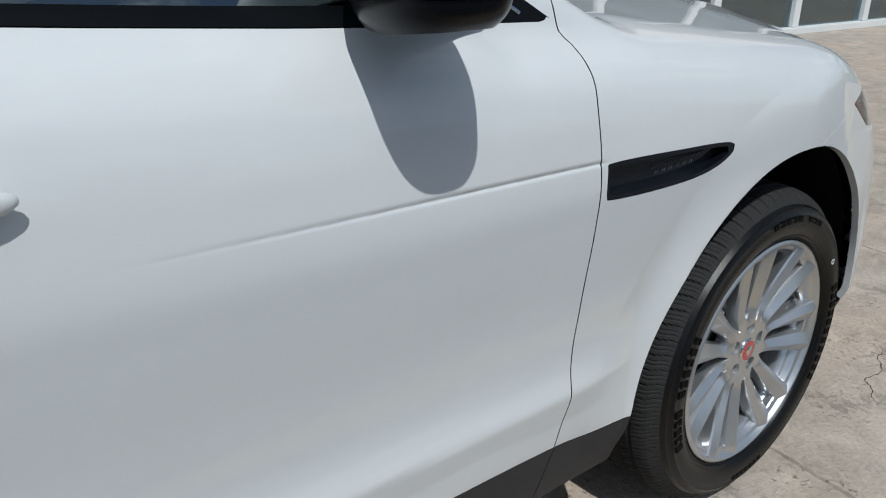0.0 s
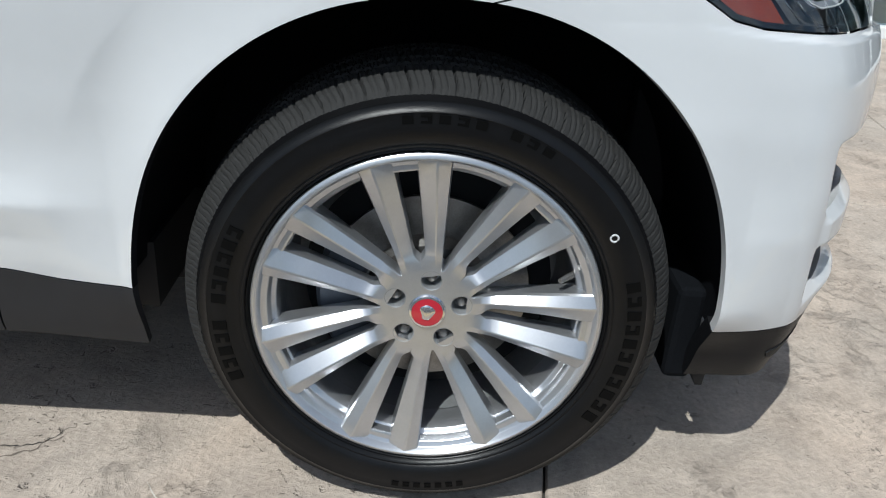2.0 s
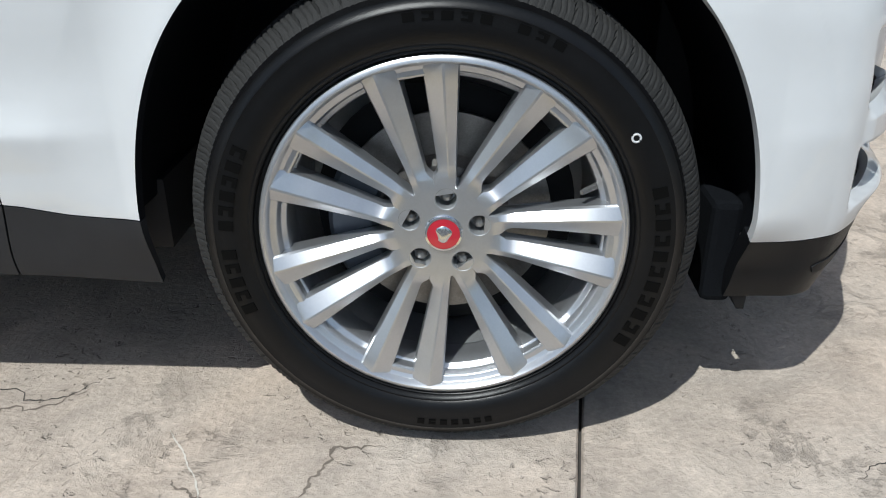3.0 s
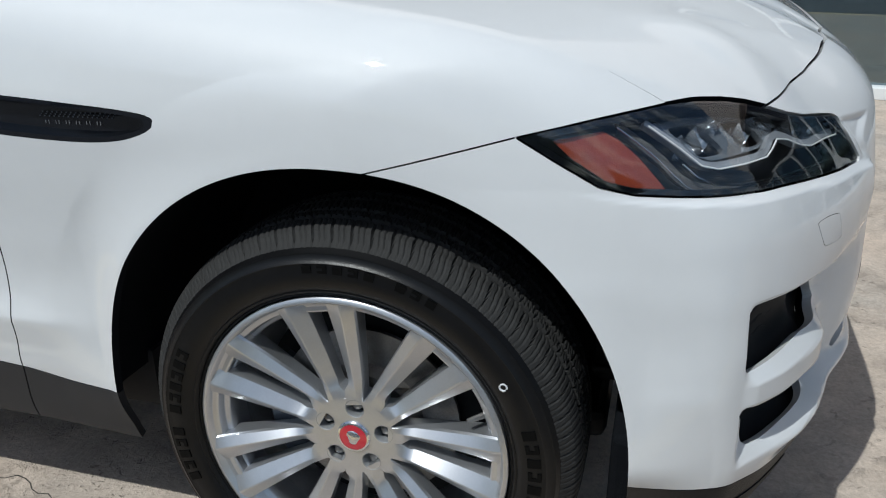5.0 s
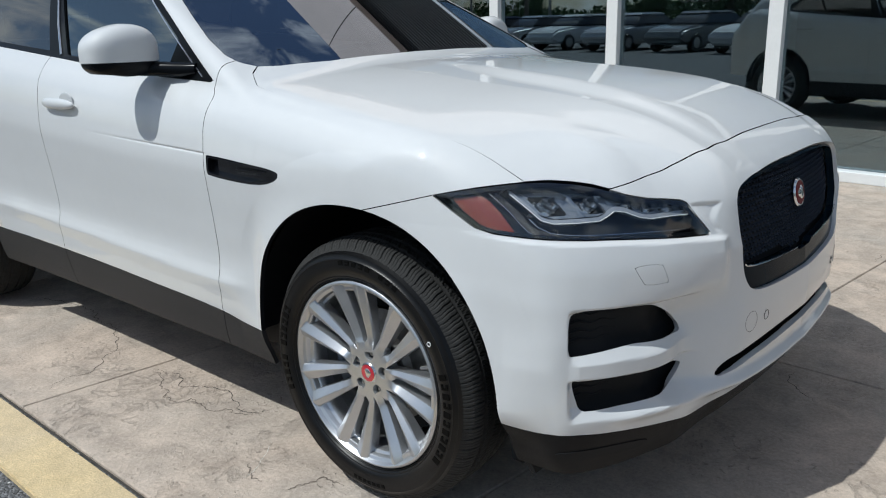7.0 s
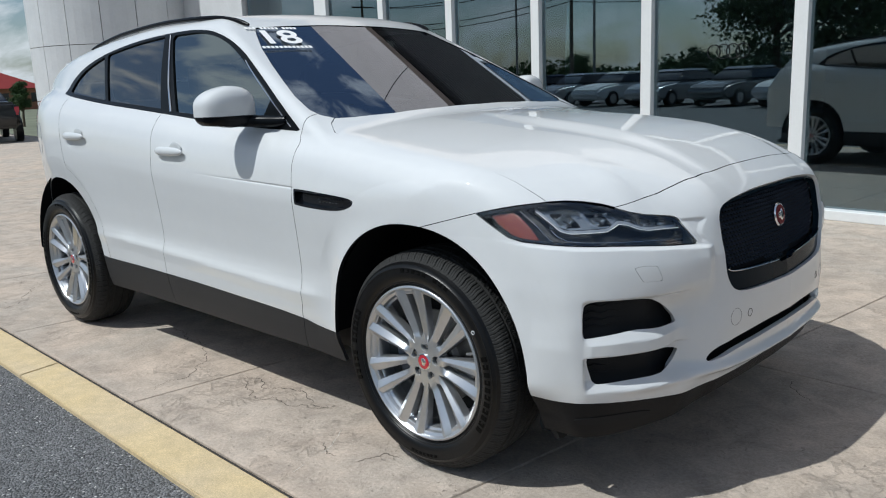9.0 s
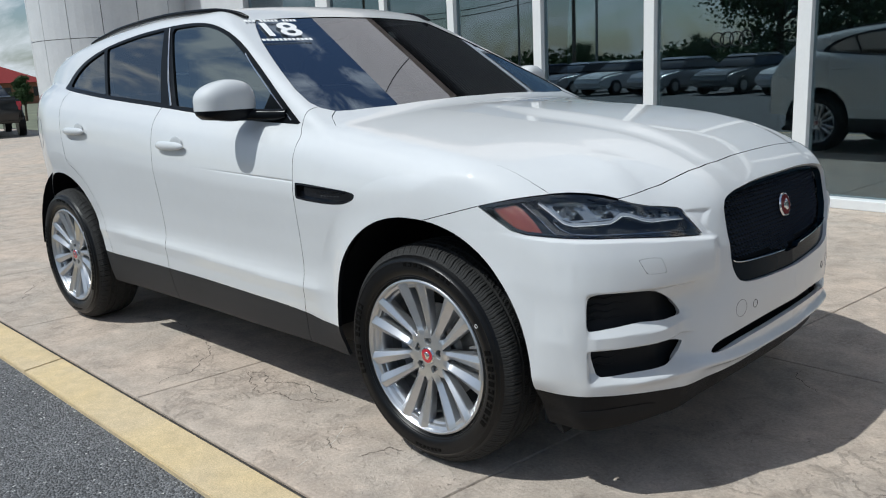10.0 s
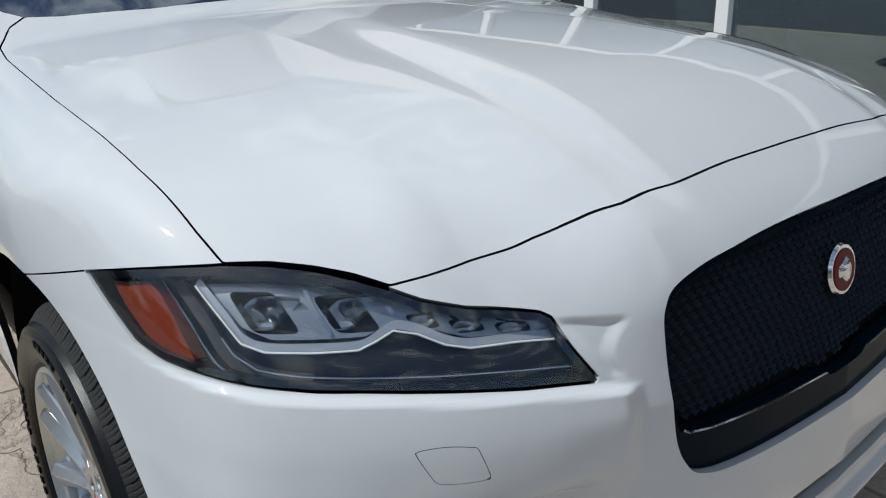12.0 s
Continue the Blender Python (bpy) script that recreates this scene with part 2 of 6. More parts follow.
# ---- building blocks ----
def link_mesh(name, verts, faces, mat, parent=None, label="", smooth=False, normals=None, edge=None, first_edge=0):
    me = bpy.data.meshes.new(name)
    me.from_pydata([tuple(v) for v in verts], [], [tuple(f) for f in faces])
    me.materials.append(mat)
    if smooth or normals is not None:
        me.polygons.foreach_set("use_smooth", [True] * len(me.polygons))
    if normals is not None:
        me.normals_split_custom_set_from_vertices([tuple(v) for v in normals])
    if edge:
        me.materials.append(edge)
        me.polygons.foreach_set("material_index", [0 if i % first_edge[1] < first_edge[0] else 1 for i in range(len(me.polygons))])
    me.update()
    ob = new(name, me)
    if parent:
        ob.parent = parent
    if label:
        tagged(ob, label)
    return ob


def part(name, bm, mat, parent=None, label="", smooth=False):
    """One bmesh as one mesh object under its thing or part."""
    me = bpy.data.meshes.new(name)
    bm.to_mesh(me)
    bm.free()
    me.materials.append(mat)
    if smooth:
        me.polygons.foreach_set("use_smooth", [True] * len(me.polygons))
        me.set_sharp_from_angle(angle=radians(38))
    ob = new(name, me)
    if parent:
        ob.parent = parent
    if label:
        tagged(ob, label)
    return ob


def box(bm, x0, x1, y0, y1, z0, z1, bevel=0.0, m=None):
    made = bmesh.ops.create_cube(bm, size=1.0)["verts"]
    for v in made:
        v.co = Vector(((x0 + x1) / 2 + v.co.x * (x1 - x0), (y0 + y1) / 2 + v.co.y * (y1 - y0), (z0 + z1) / 2 + v.co.z * (z1 - z0)))
    if bevel:
        edges = list({e for v in made for e in v.link_edges})
        made = bmesh.ops.bevel(bm, geom=edges, offset=bevel, segments=2, affect="EDGES", profile=0.5)["verts"]
    if m is not None:
        bmesh.ops.transform(bm, matrix=m, verts=list({v for v in made}))
    return made


def boxed(name, dims, mat, parent=None, label="", bevel=0.004, m=None):
    bm = bmesh.new()
    box(bm, *dims, bevel=bevel, m=m)
    return part(name, bm, mat, parent, label)


def tube(bm, pts, r, n=8, close=False):
    """A round bar along a row of points; r may be a list."""
    pts = [Vector(p) for p in pts]
    rings = []
    for i, p in enumerate(pts):
        a = pts[max(i - 1, 0)] if not close else pts[i - 1]
        b = pts[min(i + 1, len(pts) - 1)] if not close else pts[(i + 1) % len(pts)]
        d = (b - a).normalized()
        s = d.cross(Vector((0, 0, 1)) if abs(d.z) < 0.9 else Vector((1, 0, 0))).normalized()
        u = s.cross(d)
        rr = r[i] if isinstance(r, (list, tuple)) else r
        rings.append([bm.verts.new(p + rr * (math.cos(2 * math.pi * k / n) * s + math.sin(2 * math.pi * k / n) * u)) for k in range(n)])
    for i in range(len(rings) - (0 if close else 1)):
        a, b = rings[i], rings[(i + 1) % len(rings)]
        for k in range(n):
            bm.faces.new((a[k], a[(k + 1) % n], b[(k + 1) % n], b[k]))
    if not close:
        bm.faces.new(rings[0][::-1])
        bm.faces.new(rings[-1])
    bmesh.ops.recalc_face_normals(bm, faces=bm.faces)


def lathe(bm, profile, n=64, axis_y=True, close=False):
    """Turns a profile of (radius, y) about the y axis."""
    rings = [[bm.verts.new((r * math.cos(2 * math.pi * k / n), y, r * math.sin(2 * math.pi * k / n))) for k in range(n)] for r, y in profile]
    for i in range(len(rings) - (0 if close else 1)):
        a, b = rings[i], rings[(i + 1) % len(rings)]
        for k in range(n):
            bm.faces.new((a[k], a[(k + 1) % n], b[(k + 1) % n], b[k]))
    bmesh.ops.recalc_face_normals(bm, faces=bm.faces)


def thing(name, label, category, m=None, group="", kind=""):
    ob = new(name)
    ob.empty_display_size = 0.2
    if m is not None:
        ob.matrix_world = m
    return tagged(ob, label, category, group, kind)


# ---- ground ----
# the building line turns slightly off the car's axis; the kerb a little less
FACADE_SLOPE, KERB_SLOPE = -0.115, -0.026


def row_y(v, x):
    """Lines along the lot: 0 is the kerb's inner edge, 1 the building's base."""
    return (-1.352 + 5.87 * v) + (KERB_SLOPE + (FACADE_SLOPE - KERB_SLOPE) * min(max(v, 0), 1)) * (x + (0.19 if v == 0 else 0))


def col_x(u, y):
    return -1.23 + 1.58 * u + 0.13 * y


def slab_corner(u, v):
    x = col_x(u, 0)
    for _ in range(6):
        x = col_x(u, row_y(v, x))
    return Vector((x, row_y(v, x), 0))


far = thing("ground", "flat open ground round the parking lot", "ground", kind="structure")
bm = bmesh.new()
bmesh.ops.create_grid(bm, x_segments=1, y_segments=1, size=600, matrix=Matrix.Translation((0, 0, -0.09)))
part("far_ground", bm, SOIL, far)
lot = tagged(boxed("road", (-60, 60, -45, 0.5, -0.30, -0.022), ASPHALT, bevel=0), "dark grey asphalt driveway with coarse pale aggregate", "asphalt", kind="structure")

pavement = thing("pavement", "tan stamped concrete pavement with dark joints and hairline cracks", "pavement", kind="structure")
ROWS_V = [0.0, 0.352, 0.69, 1.0]
bm = bmesh.new()
a, b_, c, d = (slab_corner(u, v) for u, v in ((-20.5, 0), (20.5, 0), (20.5, 1.05), (-20.5, 1.05)))
lo = [bm.verts.new(p + Vector((0, 0, -0.014))) for p in (a, b_, c, d)]
bm.faces.new(lo)
part("joint_bed", bm, JOINT, pavement, "dark recessed joints between the slabs")
for j in range(3):
    for i in range(-20, 20):
        g = 0.0028
        uu = (g / 1.6, g / 5.9)
        cs = [slab_corner(i + uu[0], ROWS_V[j] + uu[1]), slab_corner(i + 1 - uu[0], ROWS_V[j] + uu[1]),
              slab_corner(i + 1 - uu[0], ROWS_V[j + 1] - uu[1]), slab_corner(i + uu[0], ROWS_V[j + 1] - uu[1])]
        mid = sum(cs, Vector()) / 4
        vs, fs = [], []
        for k, (inset, z) in enumerate(((0, -0.05), (0, -0.006), (0.006, 0.0))):
            for p in cs:
                q = p + (mid - p).normalized() * inset
                vs.append((q.x, q.y, z))
        for k in range(2):
            for e in range(4):
                fs.append((k * 4 + e, k * 4 + (e + 1) % 4, k * 4 + 4 + (e + 1) % 4, k * 4 + 4 + e))
        fs.append((8, 9, 10, 11))
        link_mesh("slab", vs, fs, CONCRETE, pavement)

def crack(pts, width, seed, mat=None, jag=0.22):
    """A hairline crack or scratch: a thin jagged ribbon on the concrete."""
    r = random.Random(seed)
    line = [Vector((*p, 0)) for p in pts]
    for _ in range(4):
        nxt = [line[0]]
        for a, b in zip(line[:-1], line[1:]):
            d = b - a
            nxt += [(a + b) / 2 + Vector((-d.y, d.x, 0)) * r.uniform(-jag, jag), b]
        line = nxt
    vs, fs = [], []
    for i, p in enumerate(line):
        d = (line[min(i + 1, len(line) - 1)] - line[max(i - 1, 0)]).normalized()
        w = width * r.uniform(0.25, 1.0) * (1 - abs(2 * i / (len(line) - 1) - 1) ** 4 * 0.9)
        vs += [p + Vector((-d.y, d.x, 0)) * w + Vector((0, 0, 0.0012)), p - Vector((-d.y, d.x, 0)) * w + Vector((0, 0, 0.0012))]
        if i:
            fs.append((2 * i - 2, 2 * i - 1, 2 * i + 1, 2 * i))
    link_mesh("crack", vs, fs, mat or JOINT, pavement)


CRACKS = [[(-2.63, -0.78), (-2.47, -0.70), (-2.08, -0.70), (-1.84, -0.70)], [(-1.86, -0.68), (-1.72, -0.77), (-1.58, -0.92), (-1.46, -1.19)],
          [(-1.30, -0.83), (-1.09, -0.87), (-0.76, -0.85), (-0.64, -0.77)], [(-3.58, -1.16), (-3.72, -0.94), (-4.17, -0.70)], [(0.70, 0.61), (0.83, 0.41)],
          [(0.61, 2.28), (0.66, 2.5), (0.65, 2.75)], [(1.14, -0.88), (0.94, -0.88), (0.76, -0.92), (0.65, -1.01)], [(1.84, -0.24), (1.88, -0.49)], 
          [(-3.9, -0.2), (-3.4, 0.3), (-3.5, 0.8)], [(-4.6, 0.5), (-5.4, 0.3), (-6.2, 0.9)], [(2.2, 0.4), (2.6, 0.9), (3.4, 1.1)], [(1.5, 2.0), (2.1, 2.4)], [(1.2, -0.3), (1.5, 0.2)]]
for k, c in enumerate(CRACKS):
    crack(c, 0.0019, k)
CRACK_STAIN = material("brown_crack", (0.17, 0.14, 0.115), 0.95, spot=0.2)
for k, (c, w) in enumerate((([(-0.23, -1.073), (-0.191, -0.999), (-0.092, -0.955)], 0.0035), ([(-0.423, -1.04), (-0.383, -1.076), (-0.304, -1.086)], 0.003),
                            ([(-1.297, -0.849), (-1.152, -0.913), (-0.96, -0.90), (-0.789, -0.873), (-0.655, -0.80)], 0.003))):
    crack(c, w, 40 + k, CRACK_STAIN, 0.3)
PALE_SCRATCH = material("pale_scratch", (0.57, 0.53, 0.47), 0.9, spot=0.1)
for k, (c, w) in enumerate((([(-0.47, -0.92), (-0.43, -0.97), (-0.372, -1.07), (-0.365, -1.11)], 0.0019), ([(-0.345, -1.19), (-0.33, -1.26)], 0.002))):
    crack(c, w, 60 + k, PALE_SCRATCH, 0.05)

kerb = thing("kerb", "flush kerb stones with worn yellow paint", "kerb", kind="structure")
for i in range(-9, 10):
    x0, x1 = -2.215 + 3.05 * i + 0.004, -2.215 + 3.05 * (i + 1) - 0.004
    p = [(x0, row_y(0, x0) - 0.012), (x1, row_y(0, x1) - 0.012), (x1 + 0.03, row_y(0, x1) - 0.205), (x0 + 0.03, row_y(0, x0) - 0.205)]
    bm = bmesh.new()
    top = [bm.verts.new((*q, -0.001)) for q in p]
    low = [bm.verts.new((*q, -0.25)) for q in p]
    bm.faces.new(top)
    for k in range(4):
        bm.faces.new((low[k], low[(k + 1) % 4], top[(k + 1) % 4], top[k]))
    bmesh.ops.recalc_face_normals(bm, faces=bm.faces)
    bmesh.ops.bevel(bm, geom=[e for e in bm.edges if all(v.co.z > -0.1 for v in e.verts)], offset=0.004, segments=2, affect="EDGES")
    part("kerb_stone", bm, KERB, kerb, smooth=True)

# ---- the dealership building ----
ANGLE = math.atan(FACADE_SLOPE)
FAC = pose(0, 4.52, 0, 0, 0, math.degrees(ANGLE))      # x along the facade, y into the building
building = thing("building", "showroom building with tall dark glass between white mullions", "building", FAC, kind="structure")
MULLIONS = [-8.45, -6.85, -5.37, -3.86, -2.33, -0.745, 0.82, 2.38, 3.94, 5.50, 7.06, 8.62, 10.18, 11.74, 13.3, 14.86]
TOP = 3.05
for x in MULLIONS:
    w = 0.17 if x == -8.45 else 0.062
    boxed("mullion", (x - w, x + w, -0.06, 0.10, 0.09, TOP), FRAME_WHITE, building, bevel=0.004)
boxed("base_sill", (-11.1, 14.9, -0.11, 0.12, 0.0, 0.085), FRAME_WHITE, building, bevel=0.006)
boxed("head_rail", (-11.1, 14.9, -0.06, 0.10, TOP + 0.002, TOP + 0.11), FRAME_WHITE, building, bevel=0.004)
ends = [-11.05] + MULLIONS
for a, c in zip(ends[:-1], ends[1:]):
    wa = 0.17 if a == -8.45 else 0.062
    wc = 0.17 if c == -8.45 else 0.062
    bm = bmesh.new()
    box(bm, a + wa, c - wc, 0.0, 0.012, 0.087, TOP)
    ob = part("glass_pane", bm, SHOP_GLASS, building)
boxed("pier", (-13.7, -11.05, -0.08, 0.25, 0, 7.4), PANEL, building, "white panelled pier", bevel=0.01)
boxed("beige_band", (-11.05, 14.9, -0.30, 0.4, 5.25, 7.2), BEIGE, building, "beige panelled parapet", bevel=0.01)
bm = bmesh.new()
z = TOP + 0.115
rib = 0.085
while z < 5.24:
    box(bm, -11.05, 14.9, -0.08, 0.05, z, z + rib * 0.55, bevel=0.012)
    box(bm, -11.05, 14.9, -0.03, 0.05, z + rib * 0.55, z + rib)
    z += rib
part("ribbed_cladding", bm, RIBBED, building, "dark horizontal ribbed metal cladding")
for x in range(-10, 15, 3):
    boxed("panel_joint", (x - 0.008, x + 0.008, -0.303, -0.299, 5.26, 7.19), JOINT, building, bevel=0)
boxed("showroom_floor", (-13.6, 14.9, 0.13, 9.0, -0.02, 0.02), SHOP_FLOOR, building, bevel=0)
boxed("back_wall", (-13.6, 14.9, 8.9, 9.1, 0.02, 3.4), SHOP_WALL, building, bevel=0)
boxed("showroom_ceiling", (-13.6, 14.9, 0.13, 9.0, 3.2, 3.3), SHOP_WALL, building, bevel=0)
boxed("end_wall", (14.9, 15.1, -0.3, 9.0, 0, 7.2), PANEL, building, bevel=0)
boxed("end_wall", (-13.7, -13.5, 0.3, 9.0, 0, 7.2), PANEL, building, bevel=0)
boxed("roof_slab", (-13.7, 15.1, 0.4, 9.1, 7.0, 7.15), PANEL, building, bevel=0)
# four linked rings, a faint decal on one pane
for k in range(4):
    bm = bmesh.new()
    ring = [(-1.600 + k * 0.098 + 0.066 * math.cos(q * math.pi / 16), -0.004, 1.475 + 0.066 * math.sin(q * math.pi / 16)) for q in range(32)]
    tube(bm, ring, 0.0045, 6, close=True)
    part("sign_ring", bm, DECAL, building, "faint grey ring of a window decal", smooth=True)
boxed("partition", (-4.2, 0.9, 3.6, 3.72, 0.02, 2.7), SHOP_WALL, building, "grey showroom partition", bevel=0.004)
boxed("display_plinth", (0.9, 2.1, 1.3, 2.0, 0.02, 0.55), FRAME_WHITE, building, "white display plinth", bevel=0.01)
for x in (-6.2, -1.6, 3.1):
    boxed("column", (x - 0.18, x + 0.18, 1.6, 1.96, 0.02, 3.2), PANEL, building, "pale showroom column", bevel=0.02)

# curved tower of white panels beside the glass
tower = thing("tower", "curved tower clad in white metal panels with thin dark joints", "tower", pose(-15.0, 5.2, 0), kind="structure")
bm = bmesh.new()
bmesh.ops.create_cone(bm, cap_ends=True, segments=48, radius1=1.64, radius2=1.64, depth=9.0, matrix=Matrix.Translation((0, 0, 4.5)))
part("tower_core", bm, JOINT, tower, smooth=True)
for lev in range(8):
    z0, z1 = 0.19 + lev * 1.045 + 0.006, 0.19 + (lev + 1) * 1.045 - 0.006
    for k in range(16):
        a0, a1 = 2 * math.pi * k / 16 + 0.2, 2 * math.pi * (k + 1) / 16 + 0.2
        g = 0.004
        vs, fs = [], []
        for i in range(5):
            t = a0 + g + (a1 - a0 - 2 * g) * i / 4
            for r, zz in ((1.645, z0), (1.67, z0), (1.67, z1), (1.645, z1)):
                vs.append((r * math.cos(t), r * math.sin(t), zz))
        for i in range(4):
            for e in range(4):
                fs.append((i * 4 + e, i * 4 + (e + 1) % 4, i * 4 + 4 + (e + 1) % 4, i * 4 + 4 + e))
        fs += [(0, 1, 2, 3), (16, 19, 18, 17)]
        link_mesh("panel", vs, [f[::-1] for f in fs], PANEL, tower)

# ---- the car's skin: one smooth solid, from which each panel is cut ----
def ramp(x, xs, ys):
    """smooth curve through knots (monotone cubic)"""
    xs = np.asarray(xs, float); ys = np.asarray(ys, float)
    h = np.diff(xs); d = np.diff(ys) / h
    m = np.zeros(len(xs)); m[0], m[-1] = d[0], d[-1]
    for i in range(1, len(xs) - 1):
        if d[i - 1] * d[i] > 0:
            w1, w2 = 2 * h[i] + h[i - 1], h[i] + 2 * h[i - 1]
            m[i] = (w1 + w2) / (w1 / d[i - 1] + w2 / d[i])
    x = np.clip(np.asarray(x, float), xs[0], xs[-1])
    i = np.clip(np.searchsorted(xs, x) - 1, 0, len(h) - 1)
    t = (x - xs[i]) / h[i]
    return ((1 + 2 * t) * (1 - t) ** 2 * ys[i] + t * (1 - t) ** 2 * h[i] * m[i]
            + t * t * (3 - 2 * t) * ys[i + 1] + t * t * (t - 1) * h[i] * m[i + 1])
def step(x, a, b):
    t = np.clip((x - a) / (b - a), 0, 1)
    return t * t * (3 - 2 * t)
def smax(a, b, k):
    h = np.maximum(k - np.abs(a - b), 0) / k
    return np.maximum(a, b) + h * h * k / 4
def smin(a, b, k):
    return -smax(-a, -b, k)

def belt_rise(x):
    return ramp(-x, [0.0, 0.68, 1.2, 1.74, 2.3, 2.9, 3.9], [-0.01, -0.004, 0.016, 0.057, 0.102, 0.154, 0.2])
FLARE = ([-0.46, -0.35, -0.2, 0.0, 0.2, 0.35, 0.46], [0.932, 0.962, 0.968, 0.967, 0.952, 0.943, 0.932])
def side(x, z):
    """half width of the lower body"""
    b = belt_rise(x) * np.clip((z - 0.5) / 0.6, 0, 1)
    rise = np.clip(0.03 * (-x - 0.66), 0, 0.045)
    w = ramp(z - b - rise * np.exp(-((z - 0.53) / 0.09) ** 2), [0.18, 0.30, 0.40, 0.43, 0.47, 0.50, 0.524, 0.56, 0.61, 0.70, 0.84, 0.90, 0.98, 1.06, 1.11, 1.148, 1.17, 1.25],
             [0.84, 0.902, 0.9235, 0.9290, 0.9330, 0.9355, 0.9370, 0.9325, 0.9295, 0.936, 0.952, 0.957, 0.950, 0.932, 0.905, 0.868, 0.835, 0.68])
    w = w - ramp(-x, [2.75, 2.95, 3.15, 3.4, 3.65, 3.95], [0, 0.008, 0.045, 0.125, 0.23, 0.38]) - 0.03 * step(x, 0.1, 0.55) - 0.016 * np.exp(-((x - 0.26) / 0.12) ** 2 - ((z - 0.93) / 0.06) ** 2)
    w = w - 0.006 * step(-x, 1.0, 1.5) * step(x, -2.4, -2.0)
    w = w + 0.0045 * np.clip(1 - np.abs(z - 0.524 - rise) / 0.05, 0, 1) * (1 - step(x, -0.62, -0.50)) * step(x, -2.35, -2.1)
    zc = 0.939 - 0.027 * (x + 0.64)
    w = w - (0.0024 * np.exp(-((z - zc) / 0.0035) ** 2) + 0.0014 * np.exp(-np.clip(zc - z, 0, 1) / 0.03) * (z < zc)) * step(x, -1.42, -0.75) * (1 - step(x, -0.63, -0.615))
    for cx in (0.0, -2.874):
        r = np.hypot((x - cx) / 0.45, (z - 0.378) / 0.485)
        w = w + 0.006 * (1 - step(r, 1.24, 2.0)) * step(z, 0.40, 0.7) * (1 - step(z, 0.93, 1.05))
        if cx:
            w = w - 0.010 * np.clip((1.24 - r) / 0.24, 0, 1) * step(z, 0.36, 0.6)
        else:
            # the front arch's flare: a band that runs out to the lip
            w = w + np.clip((1.27 - r) / 0.25, 0, 1) * step(z, 0.30, 0.42) * (ramp(x, *FLARE) - w)
    return w
def nose(a, z):
    """front outline in plan, leaning back with height"""
    out = step(a, 0.60, 0.82) * ramp(z, [0.2, 0.50, 0.58, 0.66, 0.74, 0.84], [0.036, 0.036, 0.034, 0.022, 0.008, 0.0])
    x = ramp(a - out, [0, 0.2, 0.40, 0.55, 0.65, 0.73, 0.80, 0.86, 0.91, 0.945, 0.958, 0.975, 1.0, 1.05],
             [0.885, 0.876, 0.852, 0.785, 0.735, 0.682, 0.628, 0.565, 0.46, 0.30, 0.22, 0.08, -0.25, -1.2])
    lean = ramp(z, [0.2, 0.34, 0.40, 0.55, 0.66, 0.74, 0.82, 0.90, 0.98, 1.06], [0.06, 0.006, -0.006, -0.003, 0.001, 0.013, 0.040, 0.095, 0.17, 0.26])
    up = ramp(z, [0.2, 0.36, 0.42, 0.6, 0.8, 0.9, 1.0, 1.06], [0.06, 0.01, -0.01, 0.0, 0.03, 0.05, 0.085, 0.13])
    k = step(a, 0.44, 0.60)
    t = (x - a) / 1.41421
    dent = 0.045 * np.exp(-((a - 0.555) / 0.075) ** 2) * step(z, 0.36, 0.44) * (1 - step(z, 0.60, 0.70))
    # shelf under the lamp, with a scoop at the lamp's inner end
    zl = ramp(t, [-0.40, -0.33, -0.22, -0.07, 0.02, 0.20, 0.3], [0.850, 0.836, 0.827, 0.819, 0.813, 0.801, 0.797])
    ledge = 0.016 * step(t, -0.42, -0.22) * step(a, 0.46, 0.50) * (1 - step(z, zl - 0.011, zl - 0.001)) * step(z, 0.60, 0.77)
    near, away = ramp(z, [0.79, 0.80, 0.885, 0.90], [0.218, 0.215, 0.158, 0.15]), ramp(z, [0.79, 0.802, 0.832, 0.88], [0.232, 0.225, 0.210, 0.238])
    ledge = ledge - 0.007 * step(t, near + 0.002, near + 0.026) * (1 - step(t, away + 0.006, away + 0.022)) * step(z, 0.800, 0.814) * (1 - step(z, 0.866, 0.878))
    # pocket of the air openings: a blade across it, a lip below
    w = step(t, -0.192, -0.168) * (1 - step(t, 0.09, 0.22))
    pocket = np.clip((z - 0.396) / 0.034, 0, 1) * (1 - step(z, 0.655, 0.674))
    blade = np.clip((0.578 - z) / 0.036, 0, 1) * step(z, 0.498, 0.507)
    ledge = ledge + w * (0.030 * blade - 0.022 * pocket) + (0.016 + 0.009 * (1 - step(a, 0.42, 0.62))) * np.exp(-((z - 0.398) / 0.018) ** 2) * (1 - step(a, 0.72, 0.84))
    back = ramp(z, [0.2, 0.36, 0.40, 0.45, 0.56, 0.66, 0.76], [0.038, 0.038, 0.038, 0.031, 0.018, 0.014, 0.0]) * (1 - step(a, 0.42, 0.60))
    return x - (k * lean + (1 - k) * up) - dent + ledge - back
